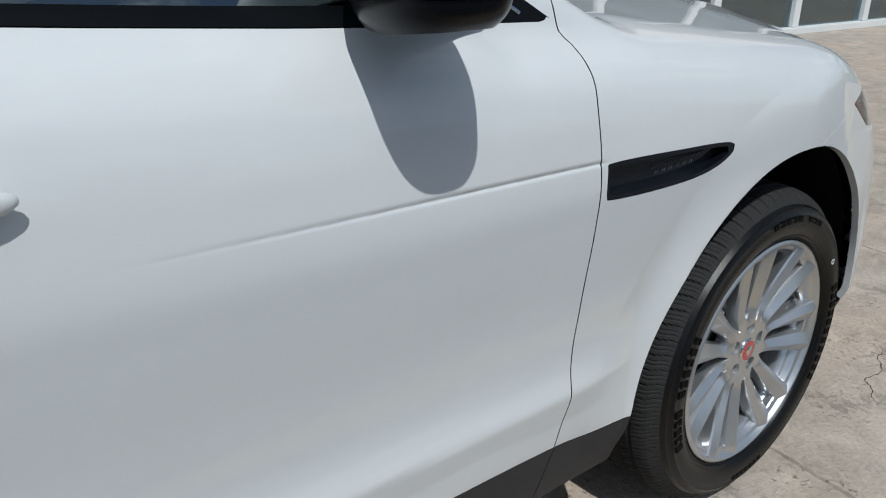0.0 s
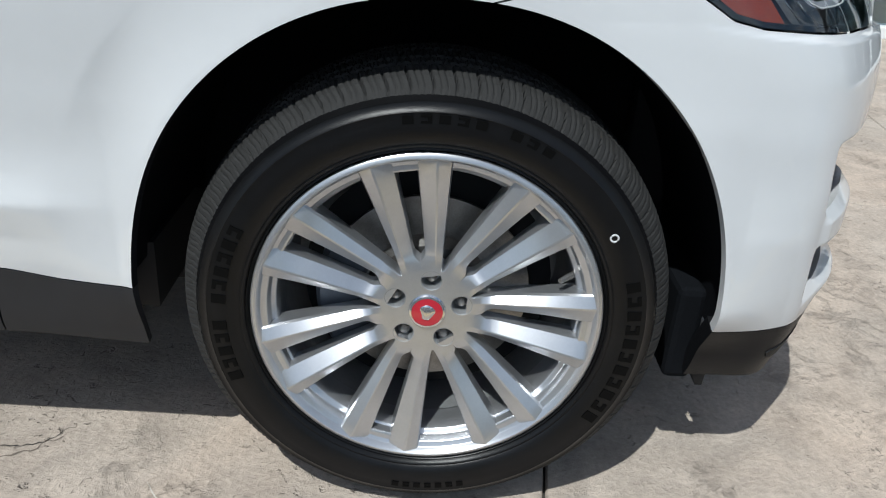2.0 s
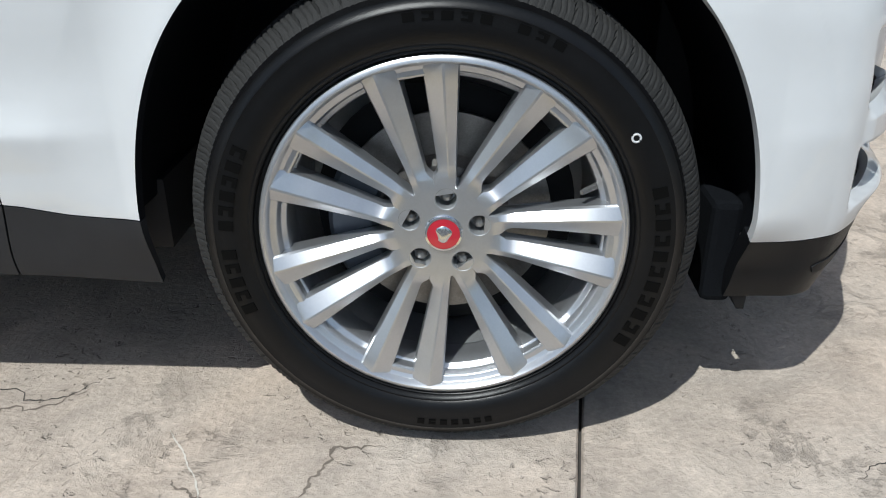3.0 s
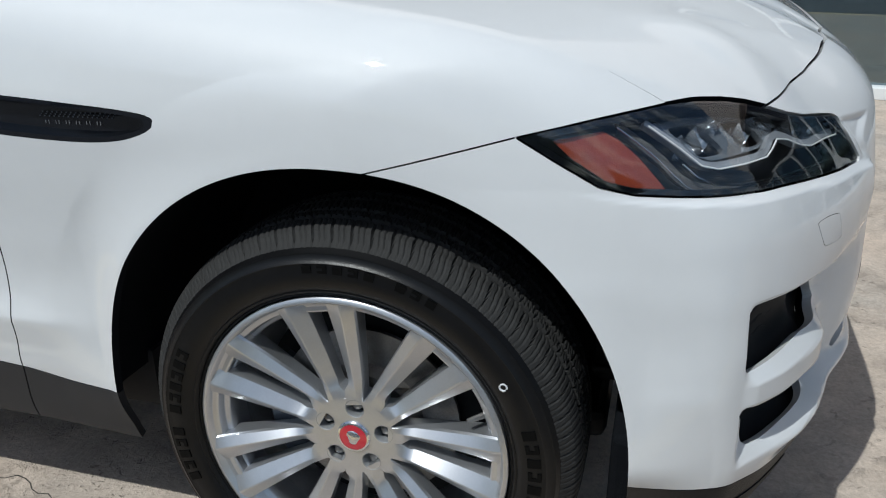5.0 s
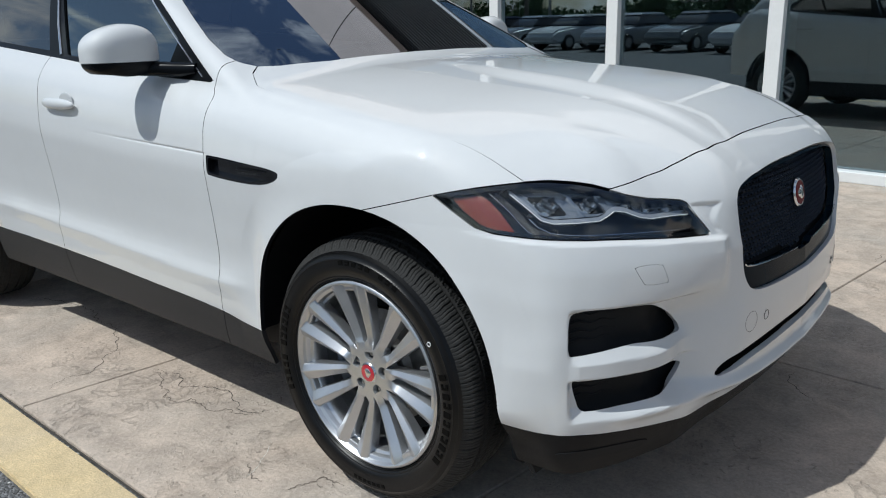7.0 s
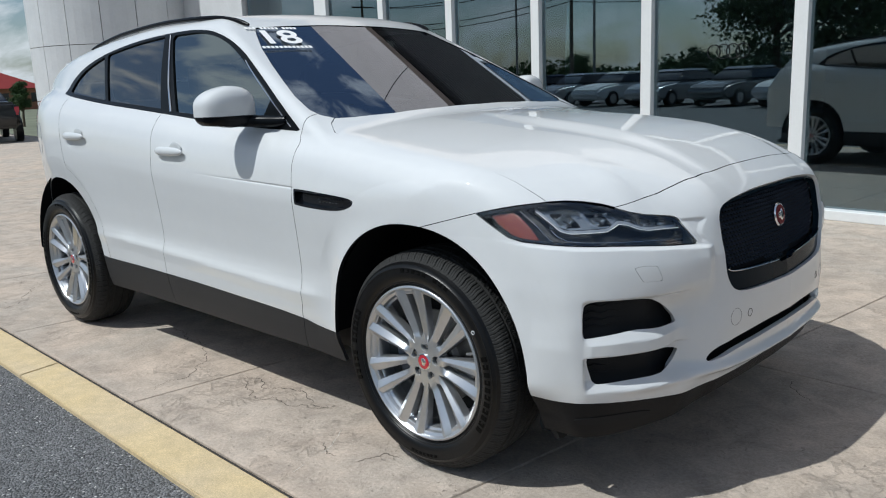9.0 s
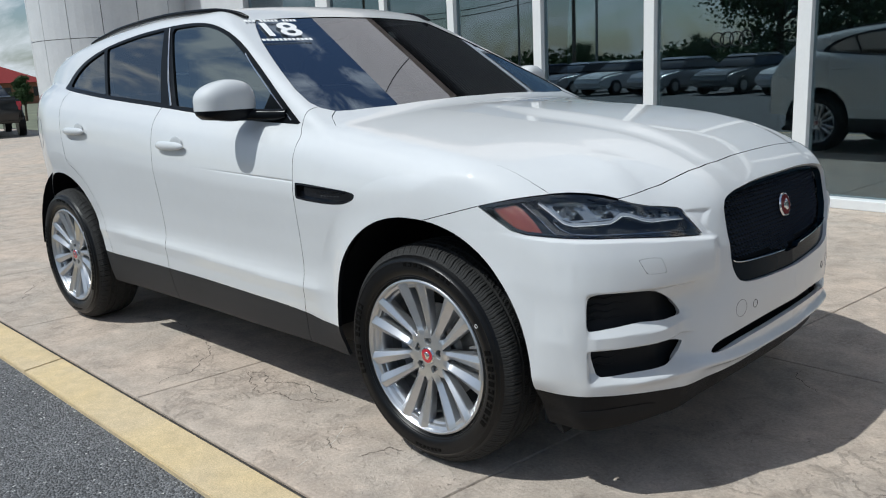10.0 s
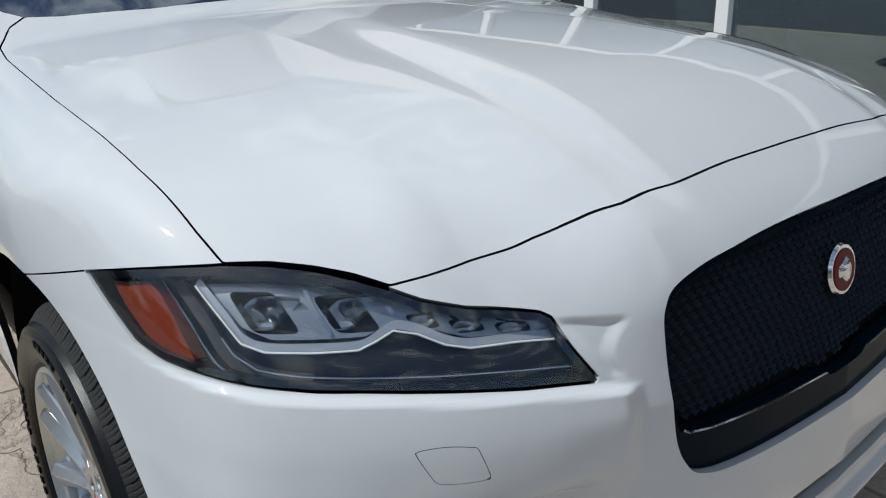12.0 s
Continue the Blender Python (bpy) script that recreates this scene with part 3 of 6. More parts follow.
def hood(x, a):
    middle = ramp(x, [-0.7, -0.5, -0.2, 0.1, 0.4, 0.52, 0.60, 0.66, 0.705, 0.76, 0.82, 0.9], [1.20, 1.185, 1.168, 1.15, 1.116, 1.087, 1.058, 1.029, 1.003, 0.966, 0.922, 0.86])
    corner = ramp(x, [-0.7, -0.5, -0.2, 0.1, 0.4, 0.6, 0.72, 0.8, 0.9], [1.20, 1.185, 1.168, 1.15, 1.12, 1.09, 1.068, 1.045, 1.0])
    zc = 0.4 * step(-x, 0.75, 1.1) * step(a, 0.68, 0.80) + corner + (middle - corner) * (1 - step(a, 0.52, 0.66))
    inner = ramp(x, [-0.5, -0.32, 0.16, 0.46, 0.66, 0.75], [0.12, 0.155, 0.25, 0.287, 0.308, 0.30])
    outer = ramp(x, [-0.5, -0.32, 0.16, 0.46, 0.66, 0.75], [0.15, 0.205, 0.335, 0.362, 0.355, 0.31])
    fold = 0.2 * step(x, -0.5, 0.1) * (smax(a - inner, 0.0 * a, 0.020) - smax(a - outer, 0.0 * a, 0.020))
    flank = np.clip((a - 0.40) / 0.55, 0, 2) ** 1.15
    crown = 0.04 * (a / 0.8) ** 2 + 1.30 * ramp(x, [-0.65, -0.5, -0.3, 0.1, 0.5, 0.75], [0.004, 0.008, 0.02, 0.03, 0.085, 0.12]) * flank
    return zc - crown - fold
def lower(x, a, z):
    f = smax(a - side(x, z), (x - nose(a, z)) * 0.8, 0.03)
    f = smax(f, (z - hood(x, a)) * 0.95, 0.10 - 0.05 * step(x, 0.25, 0.55) * (1 - step(a, 0.60, 0.70)))
    f = smax(f, -3.87 + 0.22 * step(z, 0.9, 1.4) + 0.26 * (a / 0.9) ** 4 - x, 0.08)
    return np.maximum(f, 0.2 - z)
def cabin(x, a, z):
    dz = z - 1.14 - 0.6 * belt_rise(x)
    w = 0.868 - 0.36 * dz - 0.2 * dz ** 2 - ramp(-x, [2.4, 2.7, 2.95, 3.2, 3.5, 3.8], [0, 0.003, 0.02, 0.065, 0.15, 0.26])
    roof = ramp(-x, [0.9, 1.3, 1.6, 2.0, 2.5, 3.0, 3.4, 3.7], [1.605, 1.645, 1.665, 1.668, 1.648, 1.60, 1.53, 1.45]) - ramp(-x, [1.2, 2.0, 2.9, 3.4], [0.022, 0.026, 0.045, 0.05]) * (a / 0.6) ** 2.5
    glass = (x - (-0.45 - 2.1 * (z - 1.18) - 0.25 * a * a)) * 0.43
    rear = (-3.62 - x + 0.2 * step(z, 1.1, 1.5) + 0.5 * np.clip(1.3 - z, 0, 1) * 0) * 0.8
    f = smax(a - w, z - roof, 0.07)
    f = smax(f, glass, 0.03)
    return smax(f, rear, 0.06)
def body(p):
    x, a, z = p[..., 0], np.abs(p[..., 1]), p[..., 2]
    return smin(lower(x, a, z), np.maximum(cabin(x, a, z), 1.0 - z), 0.02)


def normals_of(p, e=1.5e-3):
    g = np.stack([body(p + e * np.eye(3)[i]) - body(p - e * np.eye(3)[i]) for i in range(3)], -1)
    return g / np.maximum(np.linalg.norm(g, axis=-1, keepdims=True), 1e-9)


def cast(o, d, far, steps=36):
    """Where rays from inside leave the solid."""
    lo = np.zeros(o.shape[:-1])
    hi = np.full(o.shape[:-1], far)
    out = np.zeros(lo.shape, bool)
    for i in range(1, steps + 1):
        t = far * i / steps
        f = body(o + d * t)
        new_out = (~out) & (f > 0)
        hi[new_out], lo[new_out] = t, far * (i - 1) / steps
        out |= new_out
    for _ in range(17):
        m = (lo + hi) / 2
        f = body(o + d * m[..., None])
        lo, hi = np.where(f > 0, lo, m), np.where(f > 0, m, hi)
    return o + d * hi[..., None]


def quads(nu, nv):
    i, j = np.meshgrid(np.arange(nu - 1), np.arange(nv - 1), indexing="ij")
    a = i * nv + j
    return np.stack([a, a + nv, a + nv + 1, a + 1], -1).reshape(-1, 4)


def clip(verts, faces, value):
    """Keeps what lies where value < 0; crossing faces are cut exactly."""
    f = value(verts)
    inside = (f < 0).tolist()
    f = f.tolist()
    faces = faces if isinstance(faces, list) else list(faces)
    keep, cut_edges, extra = [], {}, []
    n = len(verts)

    def cross(a, b):
        k = (a, b) if a < b else (b, a)
        if k not in cut_edges:
            t = f[a] / (f[a] - f[b])
            cut_edges[k] = n + len(extra)
            extra.append(verts[a] + t * (verts[b] - verts[a]))
        return cut_edges[k]
    for face in faces:
        s = [inside[i] for i in face]
        if all(s):
            keep.append(tuple(face))
        elif any(s):
            poly = []
            for a, b, sa, sb in zip(face, list(face[1:]) + [face[0]], s, s[1:] + s[:1]):
                if sa:
                    poly.append(a)
                if sa != sb:
                    poly.append(cross(a, b))
            if len(poly) > 2:
                keep.append(tuple(poly))
    allv = np.vstack([verts, extra]) if extra else verts
    used = sorted({i for face in keep for i in face})
    index = {v: k for k, v in enumerate(used)}
    return allv[used] if used else np.zeros((0, 3)), [tuple(index[i] for i in face) for face in keep]


def smooth_loop(pts, per=6):
    """A closed curve through the points."""
    p = np.asarray(pts, float)
    n = len(p)
    out = []
    for i in range(n):
        a, b, c, d = p[i - 1], p[i], p[(i + 1) % n], p[(i + 2) % n]
        for k in range(per):
            t = k / per
            out.append(0.5 * (2 * b + (c - a) * t + (2 * a - 5 * b + 4 * c - d) * t * t + (3 * b - a - 3 * c + d) * t ** 3))
    return np.array(out)


def outline(q, loop):
    """Signed distance to a closed outline, negative inside."""
    lo, hi = loop.min(axis=0) - 0.06, loop.max(axis=0) + 0.06
    near = np.all((q > lo) & (q < hi), axis=1)
    if not near.all():
        out = np.full(len(q), 0.05)
        if near.any():
            out[near] = outline(q[near], loop)
        return out
    a, b = loop, np.roll(loop, -1, axis=0)
    best = np.full(len(q), 1e9)
    inside = np.zeros(len(q), bool)
    for (x0, y0), (x1, y1) in zip(a, b):
        ex, ey = x1 - x0, y1 - y0
        t = np.clip(((q[:, 0] - x0) * ex + (q[:, 1] - y0) * ey) / max(ex * ex + ey * ey, 1e-12), 0, 1)
        best = np.minimum(best, np.hypot(q[:, 0] - x0 - t * ex, q[:, 1] - y0 - t * ey))
        if y0 != y1:
            hit = ((y0 > q[:, 1]) != (y1 > q[:, 1])) & (q[:, 0] < ex * (q[:, 1] - y0) / (y1 - y0) + x0)
            inside ^= hit
    return np.where(inside, -best, best)


def side_view(p):
    return p[:, [0, 2]]


def front_view(p):
    return np.stack([np.abs(p[:, 1]), p[:, 2]], 1)


def corner_view(p):
    return np.stack([(p[:, 0] - np.abs(p[:, 1])) / math.sqrt(2), p[:, 2]], 1)


def plan_view(p):
    return np.stack([p[:, 0], np.abs(p[:, 1])], 1)


def within(view, loop, grow=0.0):
    return lambda p: outline(view(p), loop) - grow


def beyond(view, loop, grow=0.0):
    return lambda p: grow - outline(view(p), loop)


GAP = 0.0013
MADE = {}      # cut panels, kept for the mirrored side


def sheet(name, grid, cuts, mat, parent, label="", lip=0.014, offset=0.0, flip=False, whole=False):
    """A panel: the skin's grid cut to shape, with a turned-in edge. flip: the mirrored side. whole: both halves."""
    key = (name, label, offset, lip)
    if flip:
        verts, faces, nor = MADE[key].pop(0)
    else:
        verts, faces = grid
        for c in cuts:
            verts, faces = clip(verts, faces, c)
        nor = normals_of(verts)
        MADE.setdefault(key, []).append((verts, faces, nor))
    pos = verts + nor * offset
    nor_all, pos_all, face_all = [nor], [pos], [tuple(f) for f in faces]
    skin = len(face_all)
    if lip:
        seen = {}
        for f in faces:
            for a, b in zip(f, list(f[1:]) + [f[0]]):
                seen[(a, b)] = seen.get((a, b), 0) + 1
        rim = [e for e in seen if (e[1], e[0]) not in seen]
        if whole:
            rim = [e for e in rim if not (abs(pos[e[0]][1]) < 1e-4 and abs(pos[e[1]][1]) < 1e-4)]
        n0 = len(pos)
        vs, ns = [], []
        for a, b in rim:
            d = pos[b] - pos[a]
            s = np.cross(d, nor[a])
            s = s / max(np.linalg.norm(s), 1e-9)
            k = n0 + len(vs)
            vs += [pos[a], pos[b], pos[b] - nor[b] * lip, pos[a] - nor[a] * lip]
            ns += [s] * 4
            face_all.append((k + 1, k, k + 3, k + 2))
        if vs:
            pos_all.append(np.array(vs))
            nor_all.append(np.array(ns))
    pos, nor = np.vstack(pos_all), np.vstack(nor_all)
    total = max(len(face_all), 1)
    if whole:
        n = len(pos)
        turn = np.array([1, -1, 1])
        pos, nor = np.vstack([pos, pos * turn]), np.vstack([nor, nor * turn])
        face_all = face_all + [tuple(i + n for i in f[::-1]) for f in face_all]
    elif flip:
        turn = np.array([1, -1, 1])
        pos, nor = pos * turn, nor * turn
        face_all = [f[::-1] for f in face_all]
    # white panels get black turned-in edges: shade of the gaps put into colour
    return link_mesh(name, pos, face_all, mat, parent, label, normals=nor, edge=LINER_AND_GAP if lip and mat is PAINT and name != "front_bumper" else None, first_edge=(skin, total))


def grid_side(x0, x1, nx, lo, hi, na, zc=0.70):
    x = np.linspace(x0, x1, nx)
    f = np.radians(np.unique(np.concatenate([np.linspace(lo, hi, na), np.linspace(12.4, 16.4, 44)])))      # finer along the crease
    na = len(f)
    o = np.zeros((nx, na, 3))
    o[..., 0], o[..., 2] = x[:, None], zc
    d = np.zeros((nx, na, 3))
    d[..., 1], d[..., 2] = -np.cos(f)[None], np.sin(f)[None]
    return cast(o, d, 1.6).reshape(-1, 3), [tuple(q) for q in quads(nx, na)]


def grid_nose(lo_az, hi_az, naz, lo, hi, nel, at=(0.0, 0.62)):
    az = np.radians(np.linspace(lo_az, hi_az, naz))
    el = np.radians(np.linspace(lo, hi, nel))
    o = np.zeros((naz, nel, 3))
    o[..., 0], o[..., 2] = at
    d = np.stack([np.cos(az)[:, None] * np.cos(el)[None], -np.sin(az)[:, None] * np.cos(el)[None], np.broadcast_to(np.sin(el)[None], (naz, nel))], -1)
    return cast(o, d, 1.5).reshape(-1, 3), [tuple(q[::-1]) for q in quads(naz, nel)]


def grid_top(x0, x1, nx, a1, na, z0=0.75):
    x, a = np.linspace(x0, x1, nx), np.linspace(0, a1, na)
    if x1 > 0.5:
        x = np.unique(np.concatenate([x, np.linspace(0.56, 0.79, 170)]))      # finer over the rolled front edge
        nx = len(x)
    o = np.zeros((nx, na, 3))
    o[..., 0], o[..., 1], o[..., 2] = x[:, None], -a[None], z0
    d = np.zeros((nx, na, 3))
    d[..., 2] = 1
    return cast(o, d, 1.2).reshape(-1, 3), [tuple(q[::-1]) for q in quads(nx, na)]


# outlines of the openings and shut lines
HOOD = np.array([(-0.50, 0.0), (-0.51, 0.25), (-0.535, 0.5), (-0.575, 0.68), (-0.60, 0.745), (-0.575, 0.785), (-0.51, 0.822), (-0.42, 0.832), (-0.1, 0.84),
                 (0.17, 0.841), (0.254, 0.839), (0.333, 0.833), (0.40, 0.829), (0.449, 0.823), (0.487, 0.781), (0.527, 0.742), (0.562, 0.711), (0.597, 0.684),
                 (0.75, 0.62), (0.95, 0.3), (0.95, -0.2), (-0.50, -0.2)])
HOOD_EDGE = ([0.0, 0.15, 0.285, 0.36, 0.432, 0.478, 0.515, 0.551, 0.60, 0.684, 0.75], [1.000, 0.9988, 0.9930, 0.9886, 0.9826, 0.9742, 0.9628, 0.9495, 0.938, 0.9220, 0.905])
LAMP = np.array([(-0.472, 0.912), (-0.43, 0.923), (-0.377, 0.934), (-0.323, 0.941), (-0.266, 0.945), (-0.208, 0.944), (-0.151, 0.938), (-0.105, 0.929),
                 (-0.062, 0.918), (-0.024, 0.906), (0.025, 0.895), (0.112, 0.884), (0.126, 0.878), (0.15, 0.845), (0.183, 0.806), (0.18, 0.802), (0.10, 0.806), (0.0, 0.814),
                 (-0.09, 0.820), (-0.139, 0.822), (-0.228, 0.828), (-0.28, 0.832), (-0.342, 0.837), (-0.383, 0.847), (-0.43, 0.88)])
FOG_UP = smooth_loop([(-0.186, 0.60), (-0.183, 0.64), (-0.173, 0.660), (-0.145, 0.669), (-0.09, 0.668), (0.0, 0.661), (0.042, 0.648), (0.090, 0.610), (0.118, 0.574), (0.106, 0.562), (0.015, 0.568),
                      (-0.03, 0.571), (-0.114, 0.566), (-0.176, 0.562), (-0.185, 0.569)], 4)
FOG_LOW = smooth_loop([(-0.173, 0.500), (-0.12, 0.502), (-0.045, 0.501), (0.06, 0.491), (0.124, 0.478), (0.126, 0.465), (0.108, 0.436), (0.075, 0.423), (0.033, 0.421), (-0.05, 0.422), (-0.13, 0.420),
                       (-0.152, 0.423), (-0.163, 0.44)], 4)
GRILLE = smooth_loop([(0, 0.930), (0.18, 0.928), (0.304, 0.919), (0.365, 0.911), (0.408, 0.899), (0.427, 0.878), (0.432, 0.85), (0.430, 0.78), (0.418, 0.70), (0.397, 0.657),
                      (0.372, 0.638), (0.32, 0.627), (0.2, 0.620), (0, 0.615), (-0.2, 0.62), (-0.3, 0.7), (-0.3, 0.9), (-0.18, 0.928)], 5)
SLOT = smooth_loop([(0, 0.497), (0.2, 0.496), (0.34, 0.487), (0.42, 0.474), (0.458, 0.458), (0.474, 0.436), (0.470, 0.425), (0.44, 0.427), (0.3, 0.446), (0, 0.456), (-0.2, 0.456), (-0.2, 0.497)], 5)
TOW = smooth_loop([(-0.024, 0.757), (0.008, 0.7595), (0.038, 0.756), (0.044, 0.752), (0.0575, 0.717), (0.053, 0.7135), (0.025, 0.7125), (-0.002, 0.715), (-0.007, 0.720), (-0.026, 0.752)], 4)
VENT = smooth_loop([(-0.612, 0.930), (-0.609, 0.935), (-0.533, 0.934), (-0.408, 0.928), (-0.34, 0.9245), (-0.285, 0.919), (-0.267, 0.910), (-0.278, 0.895), (-0.32, 0.879), (-0.374, 0.871),
                    (-0.442, 0.869), (-0.537, 0.871), (-0.605, 0.876), (-0.612, 0.881)], 4)
WINDOWS = np.array([(-0.655, 1.140), (-1.02, 1.155), (-1.2, 1.167), (-1.386, 1.180), (-1.732, 1.210), (-2.316, 1.256), (-2.78, 1.306), (-2.89, 1.322), (-2.90, 1.335), (-2.84, 1.40), (-2.72, 1.468),
                    (-2.5, 1.530), (-2.2, 1.572), (-1.9, 1.590), (-1.67, 1.592), (-1.48, 1.571), (-1.267, 1.50), (-1.012, 1.359), (-0.791, 1.222)])
FRONT_GLASS = np.array([(-0.93, 1.176), (-1.2, 1.188), (-1.615, 1.216), (-1.64, 1.25), (-1.72, 1.37), (-1.81, 1.50), (-1.845, 1.560), (-1.83, 1.574), (-1.67, 1.576), (-1.58, 1.571), (-1.49, 1.554), (-1.40, 1.528), (-1.29, 1.488), (-1.06, 1.364), (-0.90, 1.268)])
REAR_GLASS = np.array([(-1.765, 1.232), (-2.33, 1.275), (-2.49, 1.515), (-2.2, 1.556), (-1.93, 1.573), (-1.85, 1.39)])
BACK_GLASS = np.array([(-2.36, 1.279), (-2.80, 1.323), (-2.83, 1.335), (-2.80, 1.38), (-2.70, 1.450), (-2.52, 1.507)])
SHIELD_PLAN = np.array([(-0.47, 0.0), (-0.485, 0.25), (-0.515, 0.5), (-0.555, 0.66), (-0.60, 0.745), (-0.64, 0.780), (-0.69, 0.793), (-0.79, 0.780), (-0.916, 0.743), (-1.03, 0.706), (-1.175, 0.652),
                        (-1.30, 0.590), (-1.36, 0.553), (-1.335, 0.3), (-1.32, 0.0), (-1.32, -0.2), (-0.47, -0.2)])


def soften(loop, passes=3):
    """Rounds the slight corners of an outline; sharp ones stay."""
    for _ in range(passes):
        n, out = len(loop), []
        for i in range(n):
            a, b, c = loop[i - 1], loop[i], loop[(i + 1) % n]
            d0, d1 = b - a, c - b
            turn = abs(math.atan2(d0[0] * d1[1] - d0[1] * d1[0], d0[0] * d1[0] + d0[1] * d1[1]))
            out += [b - 0.25 * d0, b + 0.25 * d1] if turn < radians(42) else [b]
        loop = np.array(out)
    return loop


WINDOWS, FRONT_GLASS, REAR_GLASS, BACK_GLASS = (soften(q, 2) for q in (WINDOWS, FRONT_GLASS, REAR_GLASS, BACK_GLASS))


def hood_area(p):
    """Negative on the hood: its outline in plan, and its front edge by height."""
    a = np.abs(p[:, 1])
    f = outline(plan_view(p), HOOD)
    return np.where(p[:, 0] > 0.56, np.maximum(f, ramp(a, *HOOD_EDGE) - p[:, 2]), f)


def on_hood(p):
    return hood_area(p) + GAP


def off_hood(p):
    return GAP - hood_area(p)


def front_arch(p, grow=0.0):
    rx = np.where(p[:, 0] > 0, 0.451, 0.447) + grow
    r = (np.abs(p[:, 0] / rx) ** 2.14 + np.abs((p[:, 2] - 0.368) / (0.490 + grow)) ** 2.14) ** (1 / 2.14)
    return 0.46 * (1 - np.where(p[:, 2] < 0.368, np.minimum(r, np.abs(p[:, 0]) / rx), r))


def rear_arch(p, grow=0.0):
    return front_arch(p + np.array([2.874, 0, 0]), grow)


def line_x(zs, xs, sign, gap=GAP):
    """A shut line that runs upward: keeps what lies in front (+1) or behind (-1)."""
    return lambda p: sign * (ramp(p[:, 2], zs, xs) - p[:, 0]) + gap


DOOR_F = ([0.3, 0.42, 0.51, 0.58, 0.70, 0.85, 0.95, 1.02, 1.06, 1.09, 1.11, 1.125, 1.15], [-0.657, -0.653, -0.638, -0.634, -0.629, -0.626, -0.627, -0.630, -0.628, -0.630, -0.638, -0.652, -0.652])
SILL_F = ([0.2, 0.30, 0.42], [-0.675, -0.672, -0.652])
DOOR_B = ([0.3, 0.45, 0.6, 0.8, 1.0, 1.2, 1.6], [-1.735, -1.741, -1.730, -1.724, -1.728, -1.740, -1.75])
DOOR_R = ([0.4, 0.9, 1.1, 1.3], [-2.62, -2.70, -2.74, -2.78])


def sill_line(x):
    return ramp(x, [-2.6, -2.4, -1.7, -0.9, -0.64, -0.55, -0.42], [0.47, 0.452, 0.446, 0.430, 0.416, 0.402, 0.397])


def above_sill(p):
    return sill_line(p[:, 0]) + GAP - p[:, 2]


def below_sill(p):
    return p[:, 2] - sill_line(p[:, 0]) + GAP


SPLIT = ([-3.8, -2.9, -2.5, -1.74, -1.0, -0.72, -0.655], [1.42, 1.33, 1.42, 1.40, 1.26, 1.165, 1.142])


def below_split(p):
    return p[:, 2] - ramp(p[:, 0], *SPLIT)


def above_split(p):
    return ramp(p[:, 0], *SPLIT) - p[:, 2]


def bumper_seam(p, gap=GAP, sign=1):
    """From the wheel arch up to the headlamp's tail: +1 keeps the fender's side."""
    z = 0.8555 + (p[:, 0] - 0.059) * 0.275
    return sign * (z - p[:, 2]) + gap


def bumper_low(x, a):
    return ramp((x - a) / math.sqrt(2), [-0.33, -0.265, -0.19, -0.10, 0.01, 0.11, 0.22, 0.31, 0.48, 0.62], [0.370, 0.364, 0.364, 0.360, 0.352, 0.346, 0.344, 0.350, 0.362, 0.368])


car = thing("suv", "glossy white five-door SUV with silver wheels parked on the pavement", "car")
SIDE = grid_side(-3.8, 0.56, 400, -38, 84, 180)
NOSE = grid_nose(0, 88, 290, -24, 42, 230)
TOPG = grid_top(-0.66, 0.80, 200, 0.90, 170)

sheet("hood", TOPG, [on_hood], PAINT, car, "white hood with a raised centre ridge", offset=-0.002, whole=True)
fog_holes = [beyond(corner_view, FOG_UP), beyond(corner_view, FOG_LOW)]
